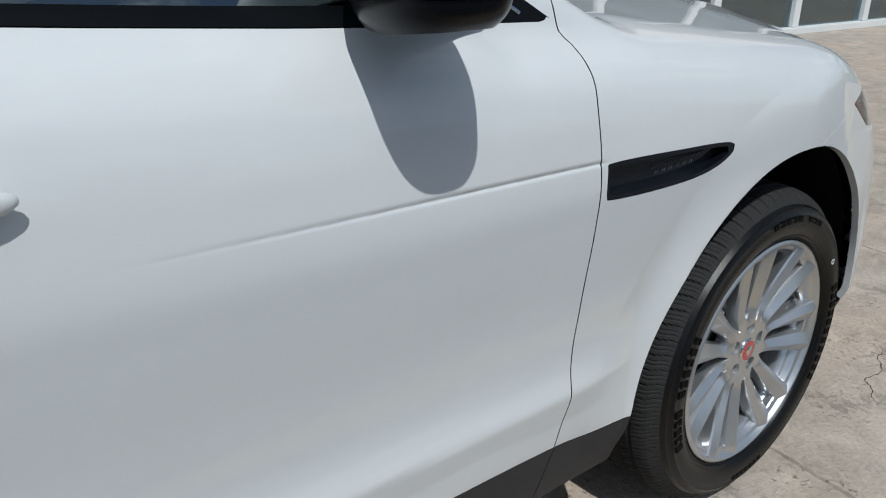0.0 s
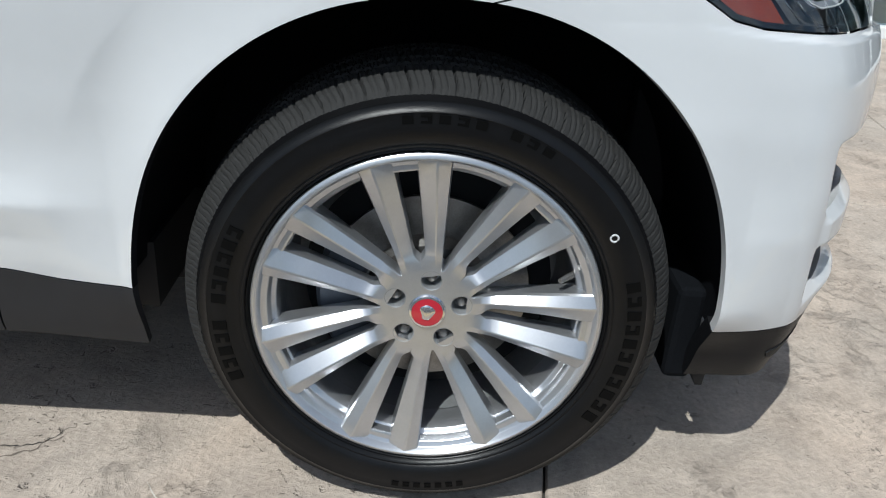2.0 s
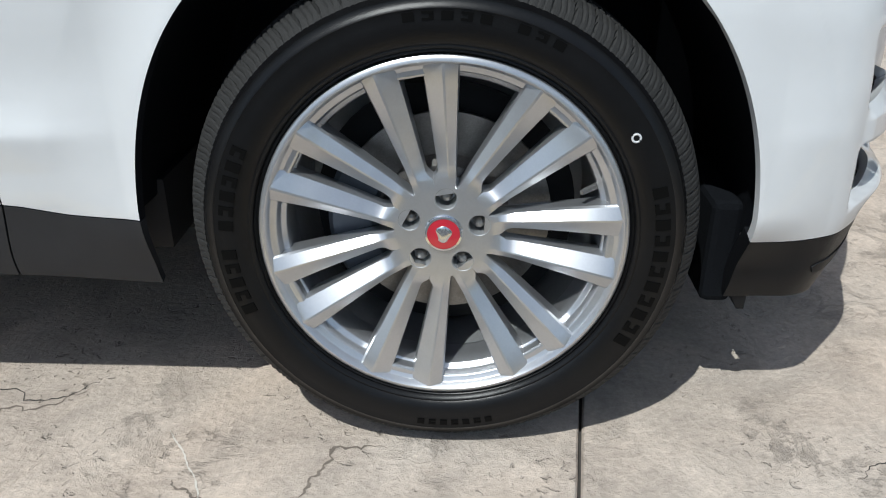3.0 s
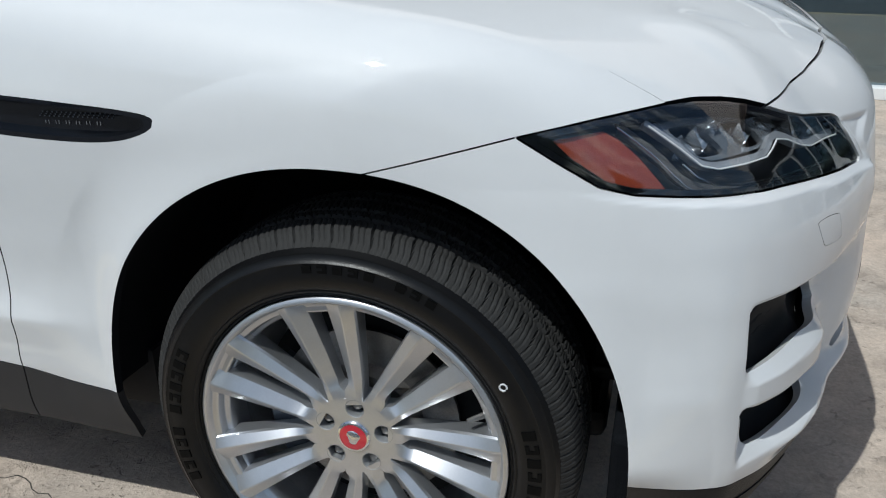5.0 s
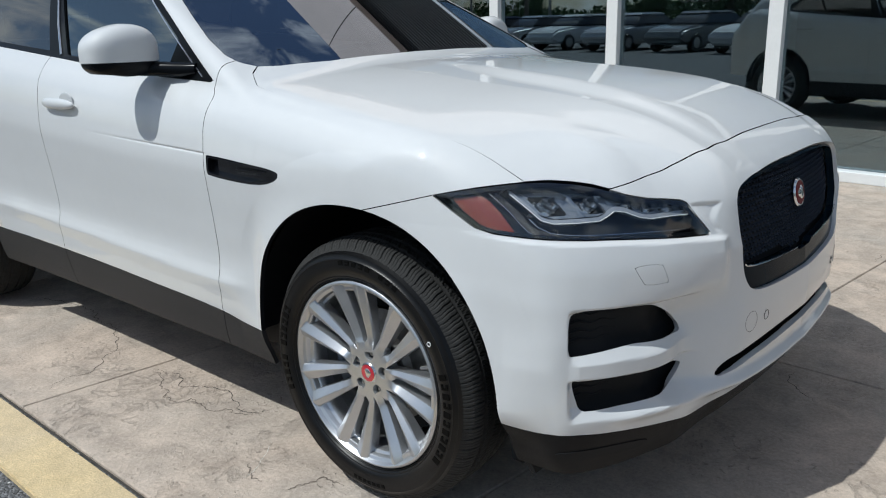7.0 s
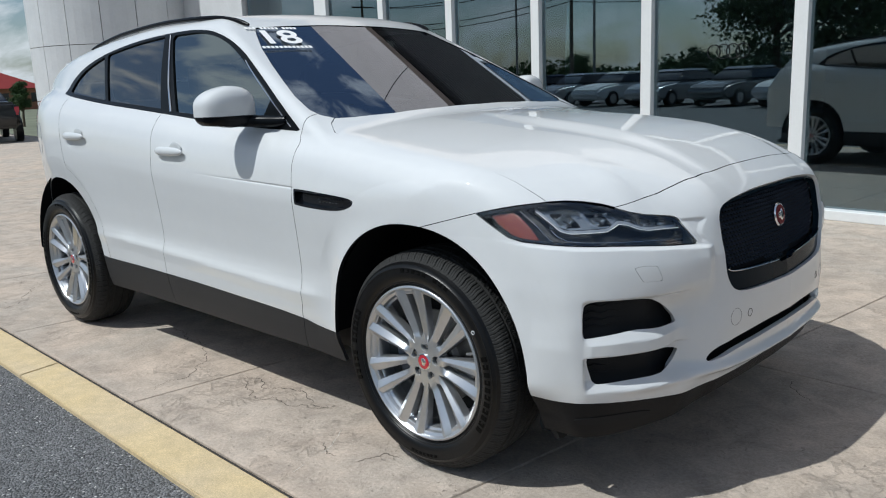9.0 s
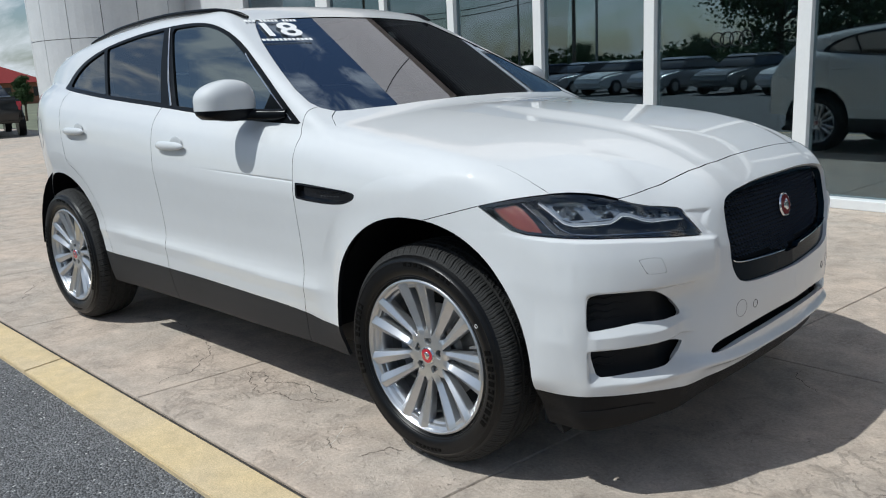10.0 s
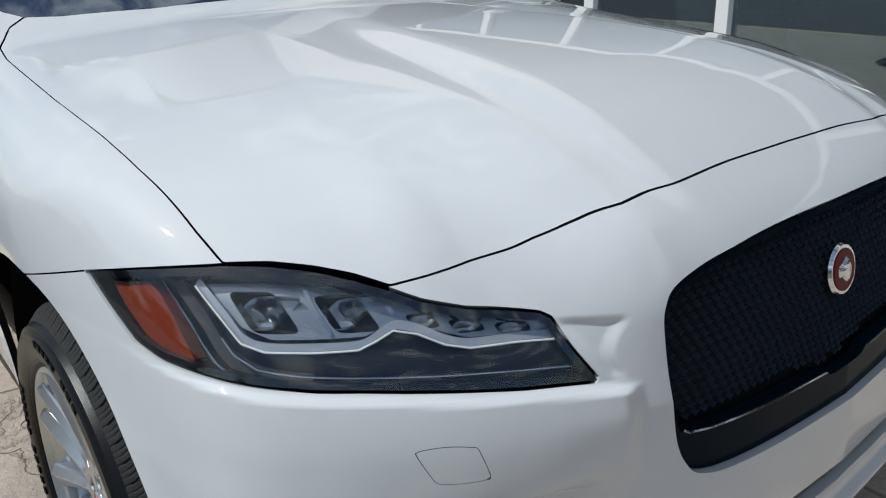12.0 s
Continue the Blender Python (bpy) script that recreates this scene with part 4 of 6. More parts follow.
for flip in (False, True):
    sheet("fender", SIDE, [line_x(*DOOR_F, 1), lambda p: front_arch(p), above_sill, off_hood, beyond(plan_view, SHIELD_PLAN, 0.004), beyond(side_view, VENT),
                           lambda p: np.where(p[:, 0] < 0.0, -1.0, np.where(p[:, 0] < 0.264, bumper_seam(p, GAP, 1), ramp(p[:, 0], [0.264, 0.31, 0.362, 0.408, 0.449], [0.912, 0.923, 0.934, 0.941, 0.945]) + 0.001 - p[:, 2])),
                           lambda p: p[:, 0] - 0.449], PAINT, car, "white front fender with a flared wheel arch", flip=flip)
    sheet("front_door", SIDE, [line_x(*DOOR_F, -1), line_x(*DOOR_B, 1), above_sill, beyond(side_view, WINDOWS), below_split], PAINT, car, "white front door with a sharp crease", flip=flip)
    sheet("rear_door", SIDE, [line_x(*DOOR_B, -1), line_x(*DOOR_R, 1), lambda p: rear_arch(p, 0.085), above_sill, beyond(side_view, WINDOWS), below_split], PAINT, car, flip=flip)
    sheet("rear_quarter", SIDE, [lambda p: rear_arch(p), lambda p: np.minimum(p[:, 0] - ramp(p[:, 2], *DOOR_R) + GAP, -rear_arch(p, 0.085) + GAP), above_sill,
                                 beyond(side_view, WINDOWS), below_split, lambda p: p[:, 0] + 2.3], PAINT, car, flip=flip)
    for cut_a, cut_b in ((line_x(*SILL_F, 1, 0.0016), lambda p: p[:, 0] + 0.2), (line_x(*SILL_F, -1, 0.0016), line_x(*DOOR_B, 1, 0.0016)), (line_x(*DOOR_B, -1, 0.0016), lambda p: -2.7 - p[:, 0])):
        sheet("sill", SIDE, [below_sill, lambda p: front_arch(p), lambda p: rear_arch(p), cut_a, cut_b, lambda p: ramp(p[:, 0], [-2.6, -0.67, -0.45], [0.285, 0.285, 0.272]) - p[:, 2]], CLADDING, car,
              "dark grey plastic sill cladding", flip=flip)
    sheet("side_frame", SIDE, [above_split, beyond(side_view, WINDOWS), lambda p: p[:, 0] + 0.652 + GAP, lambda p: -3.6 - p[:, 0], beyond(plan_view, SHIELD_PLAN, 0.004),
                               lambda p: 0.54 - np.abs(p[:, 1])], PAINT, car, "white windscreen pillar and roof rail panel", flip=flip)
    sheet("window_frame", SIDE, [within(side_view, WINDOWS, -0.001), beyond(side_view, FRONT_GLASS), beyond(side_view, REAR_GLASS), beyond(side_view, BACK_GLASS)],
          WINDOW_BLACK, car, "black window frame", offset=0.001, flip=flip)
    sheet("front_window", SIDE, [within(side_view, FRONT_GLASS, 0.004)], SIDE_GLASS, car, "clear tinted side window", lip=0, offset=-0.006, flip=flip)
    sheet("rear_window", SIDE, [within(side_view, REAR_GLASS, 0.004)], DARK_GLASS, car, "dark privacy glass", lip=0, offset=-0.006, flip=flip)
    sheet("quarter_window", SIDE, [within(side_view, BACK_GLASS, 0.004)], DARK_GLASS, car, "dark privacy glass", lip=0, offset=-0.006, flip=flip)

# front bumper: both halves in one moulding
sheet("front_bumper", NOSE, [lambda p: front_arch(p), lambda p: np.where(p[:, 0] < 0.262, bumper_seam(p, GAP, -1), -1.0), off_hood, beyond(corner_view, LAMP, 0.002),
                             *fog_holes, beyond(front_view, GRILLE), beyond(front_view, SLOT), beyond(corner_view, TOW, 0.0004),
                             lambda p: bumper_low(p[:, 0], np.abs(p[:, 1])) + 0.001 - p[:, 2], lambda p: np.where(p[:, 0] < 0.262, p[:, 2] - 0.95, -1.0),
                             lambda p: np.where(corner_view(p)[:, 0] < -0.06, p[:, 2] - ramp(corner_view(p)[:, 0], [-0.48, -0.42, -0.06], [0.914, 0.90, 0.90]), -1.0)],
      PAINT, car, "white front bumper with slim blades across its air openings", lip=0.016, whole=True)
sheet("bumper_skirt", NOSE, [lambda p: front_arch(p), lambda p: p[:, 2] - bumper_low(p[:, 0], np.abs(p[:, 1])) + 0.001, lambda p: ramp(corner_view(p)[:, 0], [-0.35, -0.1, 0.05, 0.2, 0.35, 0.6], [0.240, 0.242, 0.256, 0.286, 0.312, 0.322]) - p[:, 2]], SHADED_SKIRT, car,
      "dark grey plastic lower skirt, its colour darkened for the shade there", lip=0.03, whole=True)
for flip in (False, True):
    sheet("tow_cover", NOSE, [within(corner_view, TOW, -0.0004)], PAINT, car, "white towing eye cover", lip=0.006, flip=flip)
    sheet("fog_grille", NOSE, [within(corner_view, FOG_UP, 0.02)], BLACK, car, "black mesh of the upper air opening", lip=0, offset=-0.035, flip=flip)
    sheet("fog_grille", NOSE, [within(corner_view, FOG_LOW, 0.02)], BLACK, car, "black mesh of the lower air opening", lip=0, offset=-0.035, flip=flip)
sheet("lower_grille", NOSE, [within(front_view, SLOT, 0.03)], BLACK, car, "black lower intake", lip=0, offset=-0.05, whole=True)

# windscreen and roof
ROOFG = grid_top(-3.62, -0.45, 150, 0.83, 70, 1.0)
sheet("windshield", ROOFG, [within(plan_view, SHIELD_PLAN)], SHIELD, car, "tinted windscreen with sky reflections", lip=0, offset=-0.003, whole=True)
inner = smooth_loop([(-0.56, 0.0), (-0.58, 0.3), (-0.60, 0.60), (-0.635, 0.70), (-0.68, 0.76), (-0.74, 0.768), (-0.80, 0.758), (-0.92, 0.716), (-1.03, 0.680), (-1.17, 0.628), (-1.27, 0.575), (-1.31, 0.52), (-1.30, 0.3), (-1.29, 0.0), (-1.29, -0.15), (-0.56, -0.15)], 4)
sheet("windshield_border", ROOFG, [within(plan_view, SHIELD_PLAN, -0.001), beyond(plan_view, inner)], BLACK, car, "black printed border of the windscreen", lip=0, offset=-0.008, whole=True)
sheet("roof", ROOFG, [beyond(plan_view, SHIELD_PLAN, 0.003), lambda p: p[:, 0] + 1.28, lambda p: 1.40 - p[:, 2], lambda p: np.abs(p[:, 1]) - 0.54], PAINT, car, "white roof", whole=True)

# headlamps
def band(path, w):
    """A ribbon outline of width w round an open path."""
    p = np.array(path, float)
    fine = []
    for i in range(len(p) - 1):
        a, b, c, d = p[max(i - 1, 0)], p[i], p[i + 1], p[min(i + 2, len(p) - 1)]
        for k in range(6):
            t = k / 6
            fine.append(0.5 * (2 * b + (c - a) * t + (2 * a - 5 * b + 4 * c - d) * t * t + (3 * b - a - 3 * c + d) * t ** 3))
    fine = np.array(fine + [p[-1]])
    g = np.gradient(fine, axis=0)
    nrm = np.stack([-g[:, 1], g[:, 0]], 1) / np.linalg.norm(g, axis=1, keepdims=True)
    return np.vstack([fine + nrm * w / 2, (fine - nrm * w / 2)[::-1]])


def hub_ring(cx, cz, rx, rz, n=28):
    """A rounded, slanting mouth."""
    out = []
    for k in range(n):
        c, s_ = math.cos(2 * math.pi * k / n), math.sin(2 * math.pi * k / n)
        c, s_ = math.copysign(abs(c) ** 0.32, c), math.copysign(abs(s_) ** 0.32, s_)
        out.append((cx + rx * 0.84 * c - 0.9 * rz * s_, cz + rz * s_))
    return np.array(out)


LAMPG = grid_nose(8, 80, 300, 5, 30, 150)
AMBER_SHAPE = np.array([(-0.432, 0.908), (-0.368, 0.921), (-0.350, 0.910), (-0.328, 0.886), (-0.298, 0.842), (-0.342, 0.846), (-0.375, 0.855), (-0.412, 0.884)])
GUIDE = [(-0.300, 0.932), (-0.262, 0.900), (-0.235, 0.876), (-0.205, 0.868), (-0.15, 0.867), (-0.095, 0.868), (-0.075, 0.876), (-0.056, 0.886), (-0.028, 0.881), (0.005, 0.868), (0.035, 0.862), (0.09, 0.862), (0.142, 0.860)]
STRIP = [(-0.262, 0.874), (-0.245, 0.856), (-0.215, 0.842), (-0.16, 0.836), (-0.06, 0.831), (0.05, 0.827), (0.160, 0.820)]
TOP_BED = np.array([(-0.292, 0.932), (-0.225, 0.935), (-0.15, 0.930), (-0.10, 0.921), (-0.055, 0.908), (0.0, 0.896), (0.10, 0.879), (0.135, 0.866), (0.035, 0.868), (-0.01, 0.880), (-0.05, 0.892), (-0.09, 0.877), (-0.20, 0.876), (-0.24, 0.888)])
CHAMBERS = ((-0.214, 0.9040, 0.037, 0.0225), (-0.113, 0.9015, 0.033, 0.0205), (-0.022, 0.8890, 0.020, 0.0080), (0.032, 0.8805, 0.022, 0.0076), (0.086, 0.8728, 0.022, 0.0066))


def lamp_point(t, z):
    """The lens's place and outward direction at a spot of the corner view."""
    q = LAMPG[0]
    c = corner_view(q)
    k = np.argpartition((c[:, 0] - t) ** 2 + (c[:, 1] - z) ** 2, 14)[:14]
    m = np.column_stack([c[k, 0] - t, c[k, 1] - z, np.ones(len(k))])
    p = np.linalg.lstsq(m, q[k], rcond=None)[0][2]
    return p, normals_of(p[None])[0]


def lamp_line(name, path, r, offset, mat, s, parent, label):
    """A fine bar just under the lens."""
    fine = [(path[i][0] + (path[i + 1][0] - path[i][0]) * k / 5, path[i][1] + (path[i + 1][1] - path[i][1]) * k / 5) for i in range(len(path) - 1) for k in range(5)] + [path[-1]]
    pts = []
    for a, b in fine:
        p, n = lamp_point(a, b)
        p = p + n * offset
        pts.append((p[0], -s * p[1], p[2]))
    bm = bmesh.new()
    tube(bm, pts, r, 6)
    part(name, bm, mat, parent, label, smooth=True)


def lamp_bowl(cx, cz, rx, rz, depth, s, parent):
    """A chrome bowl open toward the lens, with a small dark bulb housing in it."""
    p, n = lamp_point(cx, cz)
    u_ = np.array([n[1], -n[0], 0.0])
    u_ = u_ / np.linalg.norm(u_)
    v_ = np.array([0, 0, 1.0])
    bm = bmesh.new()
    rows = []
    for i in range(9):
        f = i / 8 * math.pi / 2
        row = []
        for k in range(36):
            g = 2 * math.pi * k / 36
            c, e = math.copysign(abs(math.cos(g)) ** 0.32, math.cos(g)), math.copysign(abs(math.sin(g)) ** 0.32, math.sin(g))
            q = p - n * (0.026 + depth * math.sin(f)) + (u_ * (rx * 0.84 * c - 0.9 * rz * e) + v_ * rz * e) * max(math.cos(f), 0.02)
            row.append(bm.verts.new((q[0], -s * q[1], q[2])))
        rows.append(row)
    for a, b in zip(rows[:-1], rows[1:]):
        for k in range(36):
            bm.faces.new((a[k], a[(k + 1) % 36], b[(k + 1) % 36], b[k]))
    bm.faces.new(rows[-1])
    bmesh.ops.recalc_face_normals(bm, faces=bm.faces)
    part("reflector", bm, LAMP_SILVER, parent, "chrome reflector bowl", smooth=True)
    # facets that break the bowl up
    for f0, f1 in (((-0.7, -0.9), (0.15, 0.9)), ((0.2, -0.9), (0.75, 0.7))) if rx > 0.03 else ():
        bm = bmesh.new()
        q = [p - n * (0.028 + dd) + u_ * rx * a + v_ * rz * b for (a, b), dd in ((f0, 0.002), (f1, 0.002), ((f1[0] + 0.28, f1[1] - 0.3), 0.016), ((f0[0] + 0.4, f0[1] + 0.25), 0.018))]
        bm.faces.new([bm.verts.new((v[0], -s * v[1], v[2])) for v in q])
        part("facet", bm, LAMP_SILVER, parent, "bright slanted facet")


for flip in (False, True):
    s = 1 if flip else -1
    lamp_ob = sheet("headlight", LAMPG, [within(corner_view, LAMP, -0.001)], LAMP_DARK, car, "slim swept-back headlight with amber marker and clear lens", lip=0, offset=-0.058, flip=flip)
    sheet("lens", LAMPG, [within(corner_view, LAMP, -0.0015)], LENS, lamp_ob, "clear lens", lip=0, offset=-0.001, flip=flip).visible_shadow = False
    sheet("bezel", LAMPG, [within(corner_view, LAMP, -0.001), beyond(corner_view, LAMP, -0.009)], BLACK_GLOSS, lamp_ob, "black lamp rim", lip=0.05, offset=-0.003, flip=flip)
    sheet("marker", LAMPG, [within(corner_view, AMBER_SHAPE)], AMBER, lamp_ob, "amber side marker", lip=0.02, offset=-0.012, flip=flip)
    sheet("light_guide", LAMPG, [within(corner_view, band(GUIDE, 0.0092))], LIGHT_BAR, lamp_ob, "silver J-shaped light guide", lip=0.012, offset=-0.016, flip=flip)
    lamp_line("guide_edge", [(a, b - 0.0062) for a, b in GUIDE], 0.0014, -0.012, LIGHT_EDGE, s, lamp_ob, "bright white guide edge")
    lamp_line("indicator_strip", STRIP, 0.0017, -0.016, LAMP_SILVER, s, lamp_ob, "thin silver strip")
    lamp_line("rib_edge", [(-0.347, 0.926), (-0.325, 0.906), (-0.303, 0.884), (-0.285, 0.862), (-0.268, 0.844), (-0.245, 0.833), (-0.20, 0.8275)], 0.0012, -0.012, LAMP_SILVER, s, lamp_ob, "fine silver edge")
    sheet("outer_rib", LAMPG, [within(corner_view, band([(-0.335, 0.928), (-0.29, 0.885), (-0.262, 0.852), (-0.218, 0.836), (-0.15, 0.830)], 0.017))], LAMP_RIB, lamp_ob, "ribbed grey lamp surround", lip=0.012, offset=-0.026, flip=flip)
    bed_cuts = [within(corner_view, TOP_BED)] + [beyond(corner_view, hub_ring(a, b, c * 0.97, d * 0.97)) for a, b, c, d in CHAMBERS]
    sheet("upper_bed", LAMPG, bed_cuts, LAMP_GREY, lamp_ob, "dark grey lamp bed", lip=0.01, offset=-0.024, flip=flip)
    for cx, cz, rx, rz in CHAMBERS:
        lamp_bowl(cx, cz, rx, rz, 0.022 if rx > 0.03 else 0.014, s, lamp_ob)
    for line in ([(-0.168, 0.930), (-0.150, 0.905), (-0.128, 0.880)], [(-0.066, 0.908), (-0.058, 0.898)]):
        sheet("divider", LAMPG, [within(corner_view, band(line, 0.004))], LAMP_SILVER, lamp_ob, "slanted bright divider", lip=0.012, offset=-0.020, flip=flip)

# grille
grille = sheet("grille", NOSE, [within(front_view, GRILLE, 0.015)], BLACK, car, "black mesh grille with a round emblem", lip=0, offset=-0.045, whole=True)
ring_in = smooth_loop([(0, 0.921), (0.18, 0.919), (0.304, 0.911), (0.36, 0.903), (0.400, 0.891), (0.418, 0.872), (0.424, 0.845), (0.421, 0.78), (0.407, 0.712), (0.388, 0.70), (0.35, 0.693),
                       (0.28, 0.688), (0.2, 0.684), (0.08, 0.680), (0.05, 0.668), (0, 0.668), (-0.2, 0.68), (-0.3, 0.7), (-0.3, 0.9), (-0.18, 0.913)], 5)
sheet("grille_frame", NOSE, [within(front_view, GRILLE, -0.002), beyond(front_view, ring_in)], GRILLE_FRAME, grille, "gloss black grille surround", lip=0.02, offset=-0.012, whole=True)
bm = bmesh.new()
for r in range(19):
    for c in range(-24, 25):
        a, z = abs(c * 0.0178 + (0.0089 if r % 2 else 0)), 0.672 + r * 0.0136
        y = c * 0.0178 + (0.0089 if r % 2 else 0)
        if outline(np.array([[abs(y), z]]), ring_in)[0] > -0.004:
            continue
        x = float(nose(np.array([abs(y)]), np.array([z]))[0]) - 0.052
        vs = [bm.verts.new(Vector((x + dx, y + dy, z + dz))) for dx, dy, dz in
              ((0.012, -0.0085, 0), (0.012, 0, 0.0064), (0.012, 0.0085, 0), (0.012, 0, -0.0064), (0.004, -0.0062, 0), (0.004, 0, 0.0044), (0.004, 0.0062, 0), (0.004, 0, -0.0044))]
        for k in range(4):
            bm.faces.new((vs[k], vs[(k + 1) % 4], vs[4 + (k + 1) % 4], vs[4 + k]))
bmesh.ops.recalc_face_normals(bm, faces=bm.faces)
tagged(part("grille_mesh", bm, GRILLE_MESH, grille, "diamond cells of the grille mesh"), kind="stuff")
for nm, mt, r, d in (("emblem_ring", CHROME, 0.041, 0.005), ("emblem_disc", DARK_RED, 0.0355, 0.0065), ("emblem_relief", LAMP_SILVER, 0.029, 0.0105)):
    bm = bmesh.new()
    bmesh.ops.create_cone(bm, cap_ends=True, segments=40, radius1=r, radius2=r * 0.93 if r > 0.03 else r * 0.5, depth=d)
    if nm == "emblem_relief":
        for v in bm.verts:
            v.co.x *= 0.85 + 0.25 * math.sin(3 * math.atan2(v.co.y, v.co.x))
    bmesh.ops.transform(bm, matrix=pose(0.818 + d / 2, 0, 0.818, 0, 80, 0), verts=bm.verts)
    part(nm, bm, mt, grille, smooth=True)
# sun glint on the lower surround's edge, modelled as a thin chrome bar
bm = bmesh.new()
edge_y = np.concatenate([np.linspace(-0.398, -0.07, 30), np.linspace(0.07, 0.398, 30)])
for half in (edge_y[:30], edge_y[30:]):
    edge_z = np.interp(np.abs(half), [0.07, 0.2, 0.28, 0.35, 0.388, 0.40], [0.678, 0.684, 0.688, 0.693, 0.70, 0.708])
    tube(bm, [(float(nose(np.array([abs(y)]), np.array([z]))[0]) - 0.010, y, z) for y, z in zip(half, edge_z)], 0.0022, 6)
part("grille_glint", bm, CHROME, grille, "thin chrome bar for the sun glint along the lower surround", smooth=True)

# round sensor and cover marks on the bumper
for y, z, r in ((-0.298, 0.55, 0.0125), (0.298, 0.55, 0.0125), (-0.375, 0.552, 0.027), (0.375, 0.552, 0.027)):
    bm = bmesh.new()
    ring = [(y + r * math.cos(k * math.pi / 14), z + r * math.sin(k * math.pi / 14)) for k in range(28)]
    ring = [(float(nose(np.array([abs(q[0])]), np.array([q[1]]))[0]), q[0], q[1]) for q in ring]
    tube(bm, ring, 0.0012 if r < 0.02 else 0.0006, 6, close=True)
    part("sensor_ring", bm, CLADDING, car, "fine ring of a flush sensor", smooth=True)


# wavy ribs in the fog openings
for s in (-1, 1):
    for zs in ((0.585, 0.605, 0.625, 0.645, 0.662), (0.445, 0.465, 0.485)):
        bm = bmesh.new()
        for z in zs:
            pts = []
            for k in range(25):
                a = 0.86 - 0.28 * k / 24
                zz = z + 0.004 * math.sin(k * 1.5)
                q = np.array([a]), np.array([zz])
                pts.append((float(nose(*q)[0]) - 0.044, s * a, zz))
            tube(bm, pts, 0.004, 5)
        part("fog_ribs", bm, BLACK, car, "wavy black ribs", smooth=True)


# ---- wheels ----
# the tyre's outer wall: radius, and how far it stands out from the hub's face
SIDEWALL = [(0.264, 0.004), (0.268, 0.018), (0.2715, 0.0245), (0.274, 0.0275), (0.2765, 0.0265), (0.279, 0.0315), (0.2815, 0.0330), (0.284, 0.0325), (0.2865, 0.0352),
            (0.294, 0.0388), (0.305, 0.0415), (0.318, 0.0425), (0.329, 0.0405), (0.331, 0.0412), (0.333, 0.0388), (0.342, 0.0335), (0.3445, 0.0335), (0.347, 0.0285), (0.3505, 0.0225)]


def wheel(name, label):
    """A wheel about its hub's centre; y runs inward, the outside faces -y."""
    w = thing(name, label, "wheel")
    n = 792
    bm = bmesh.new()
    side_out = [(r, -y) for r, y in SIDEWALL]
    lathe(bm, side_out, 120)
    part("tyre", bm, RUBBER, w, "black tyre with raised lettering", smooth=True)
    # tread: shoulder blocks, ribs and slanted sipes
    ys = np.array([-0.0235, -0.018, -0.012, -0.004, 0.006, 0.016, 0.024, 0.0255, 0.0265, 0.036, 0.0375, 0.048, 0.060, 0.0615, 0.070, 0.0715, 0.085, 0.097, 0.110, 0.1115, 0.120, 0.1215, 0.134, 0.146, 0.1475, 0.157, 0.1585, 0.170, 0.185, 0.196])
    base = ramp(ys, [-0.0235, -0.012, -0.003, 0.012, 0.04, 0.097, 0.15, 0.18, 0.196], [0.3505, 0.3625, 0.3715, 0.3775, 0.381, 0.3815, 0.380, 0.376, 0.368])
    k = np.arange(n)
    th = 2 * np.pi * k / n
    depth = np.zeros((len(ys), n))
    rib_edges = ((0.0265, 0.036), (0.0615, 0.070), (0.1115, 0.120), (0.1475, 0.157))
    for i, y in enumerate(ys):
        if any(lo_ <= y <= hi_ for lo_, hi_ in rib_edges):
            depth[i] = 0.008
            continue
        outer = y < 0.0265 or y > 0.157
        shift = int(round(abs(y - 0.097) * (60 if outer else 190)))
        block = (k + shift + (5 if y > 0.097 else 0)) % 11
        if outer:
            depth[i] = np.where(block == 0, 0.0055, np.where((block == 4) | (block == 7), 0.0020, 0.0))
        else:
            depth[i] = np.where(block == 0, 0.005, np.where((block == 4) | (block == 8), 0.0025, 0.0))
        if y <= -0.018 or y >= 0.19:
            depth[i] *= 0.35
    rr = base[:, None] - depth
    V = np.stack([rr * np.cos(th), np.broadcast_to(ys[:, None], rr.shape), rr * np.sin(th)], -1).reshape(-1, 3)
    F = []
    for i in range(len(ys) - 1):
        for q in range(n):
            F.append((i * n + q, (i + 1) * n + q, (i + 1) * n + (q + 1) % n, i * n + (q + 1) % n))
    link_mesh("tread", V, F, TREAD, w, "tread of angled blocks")
    bm = bmesh.new()
    lathe(bm, [(0.368, 0.196), (0.34, 0.222), (0.29, 0.226), (0.25, 0.2)], 96)
    part("inner_wall", bm, RUBBER, w, smooth=True)
    # lettering as plain raised bars
    def letters(a0, a1, r, h, count, skip=()):
        for i in range(count):
            if i in skip:
                continue
            bm = bmesh.new()
            a = radians(a0 + (a1 - a0) * (i + 0.5) / count)
            wd = abs(radians(a1 - a0)) / count * 0.62 * r
            yo = -float(np.interp(r, [q[0] for q in SIDEWALL], [q[1] for q in SIDEWALL]))
            m = Matrix.Rotation(-a, 4, "Y") @ Matrix.Translation((r, yo - 0.0006, 0))
            bits = ((-h / 2, -h * 0.2), (h * 0.2, h / 2)) if i % 2 else ((-h / 2, h / 2),)
            for lo_, hi_ in bits:
                box(bm, lo_, hi_, -0.0008, 0.003, -wd / 2, wd / 2, m=m)
            if i % 2:
                box(bm, -h * 0.25, h * 0.25, -0.0006, 0.003, -wd / 2, -wd * 0.1, m=m)
            part("letter", bm, LETTER, w)
    letters(203, 152, 0.313, 0.021, 12, (5,))
    letters(18, -32, 0.313, 0.021, 11)
    letters(100, 60, 0.322, 0.012, 9, (5,))
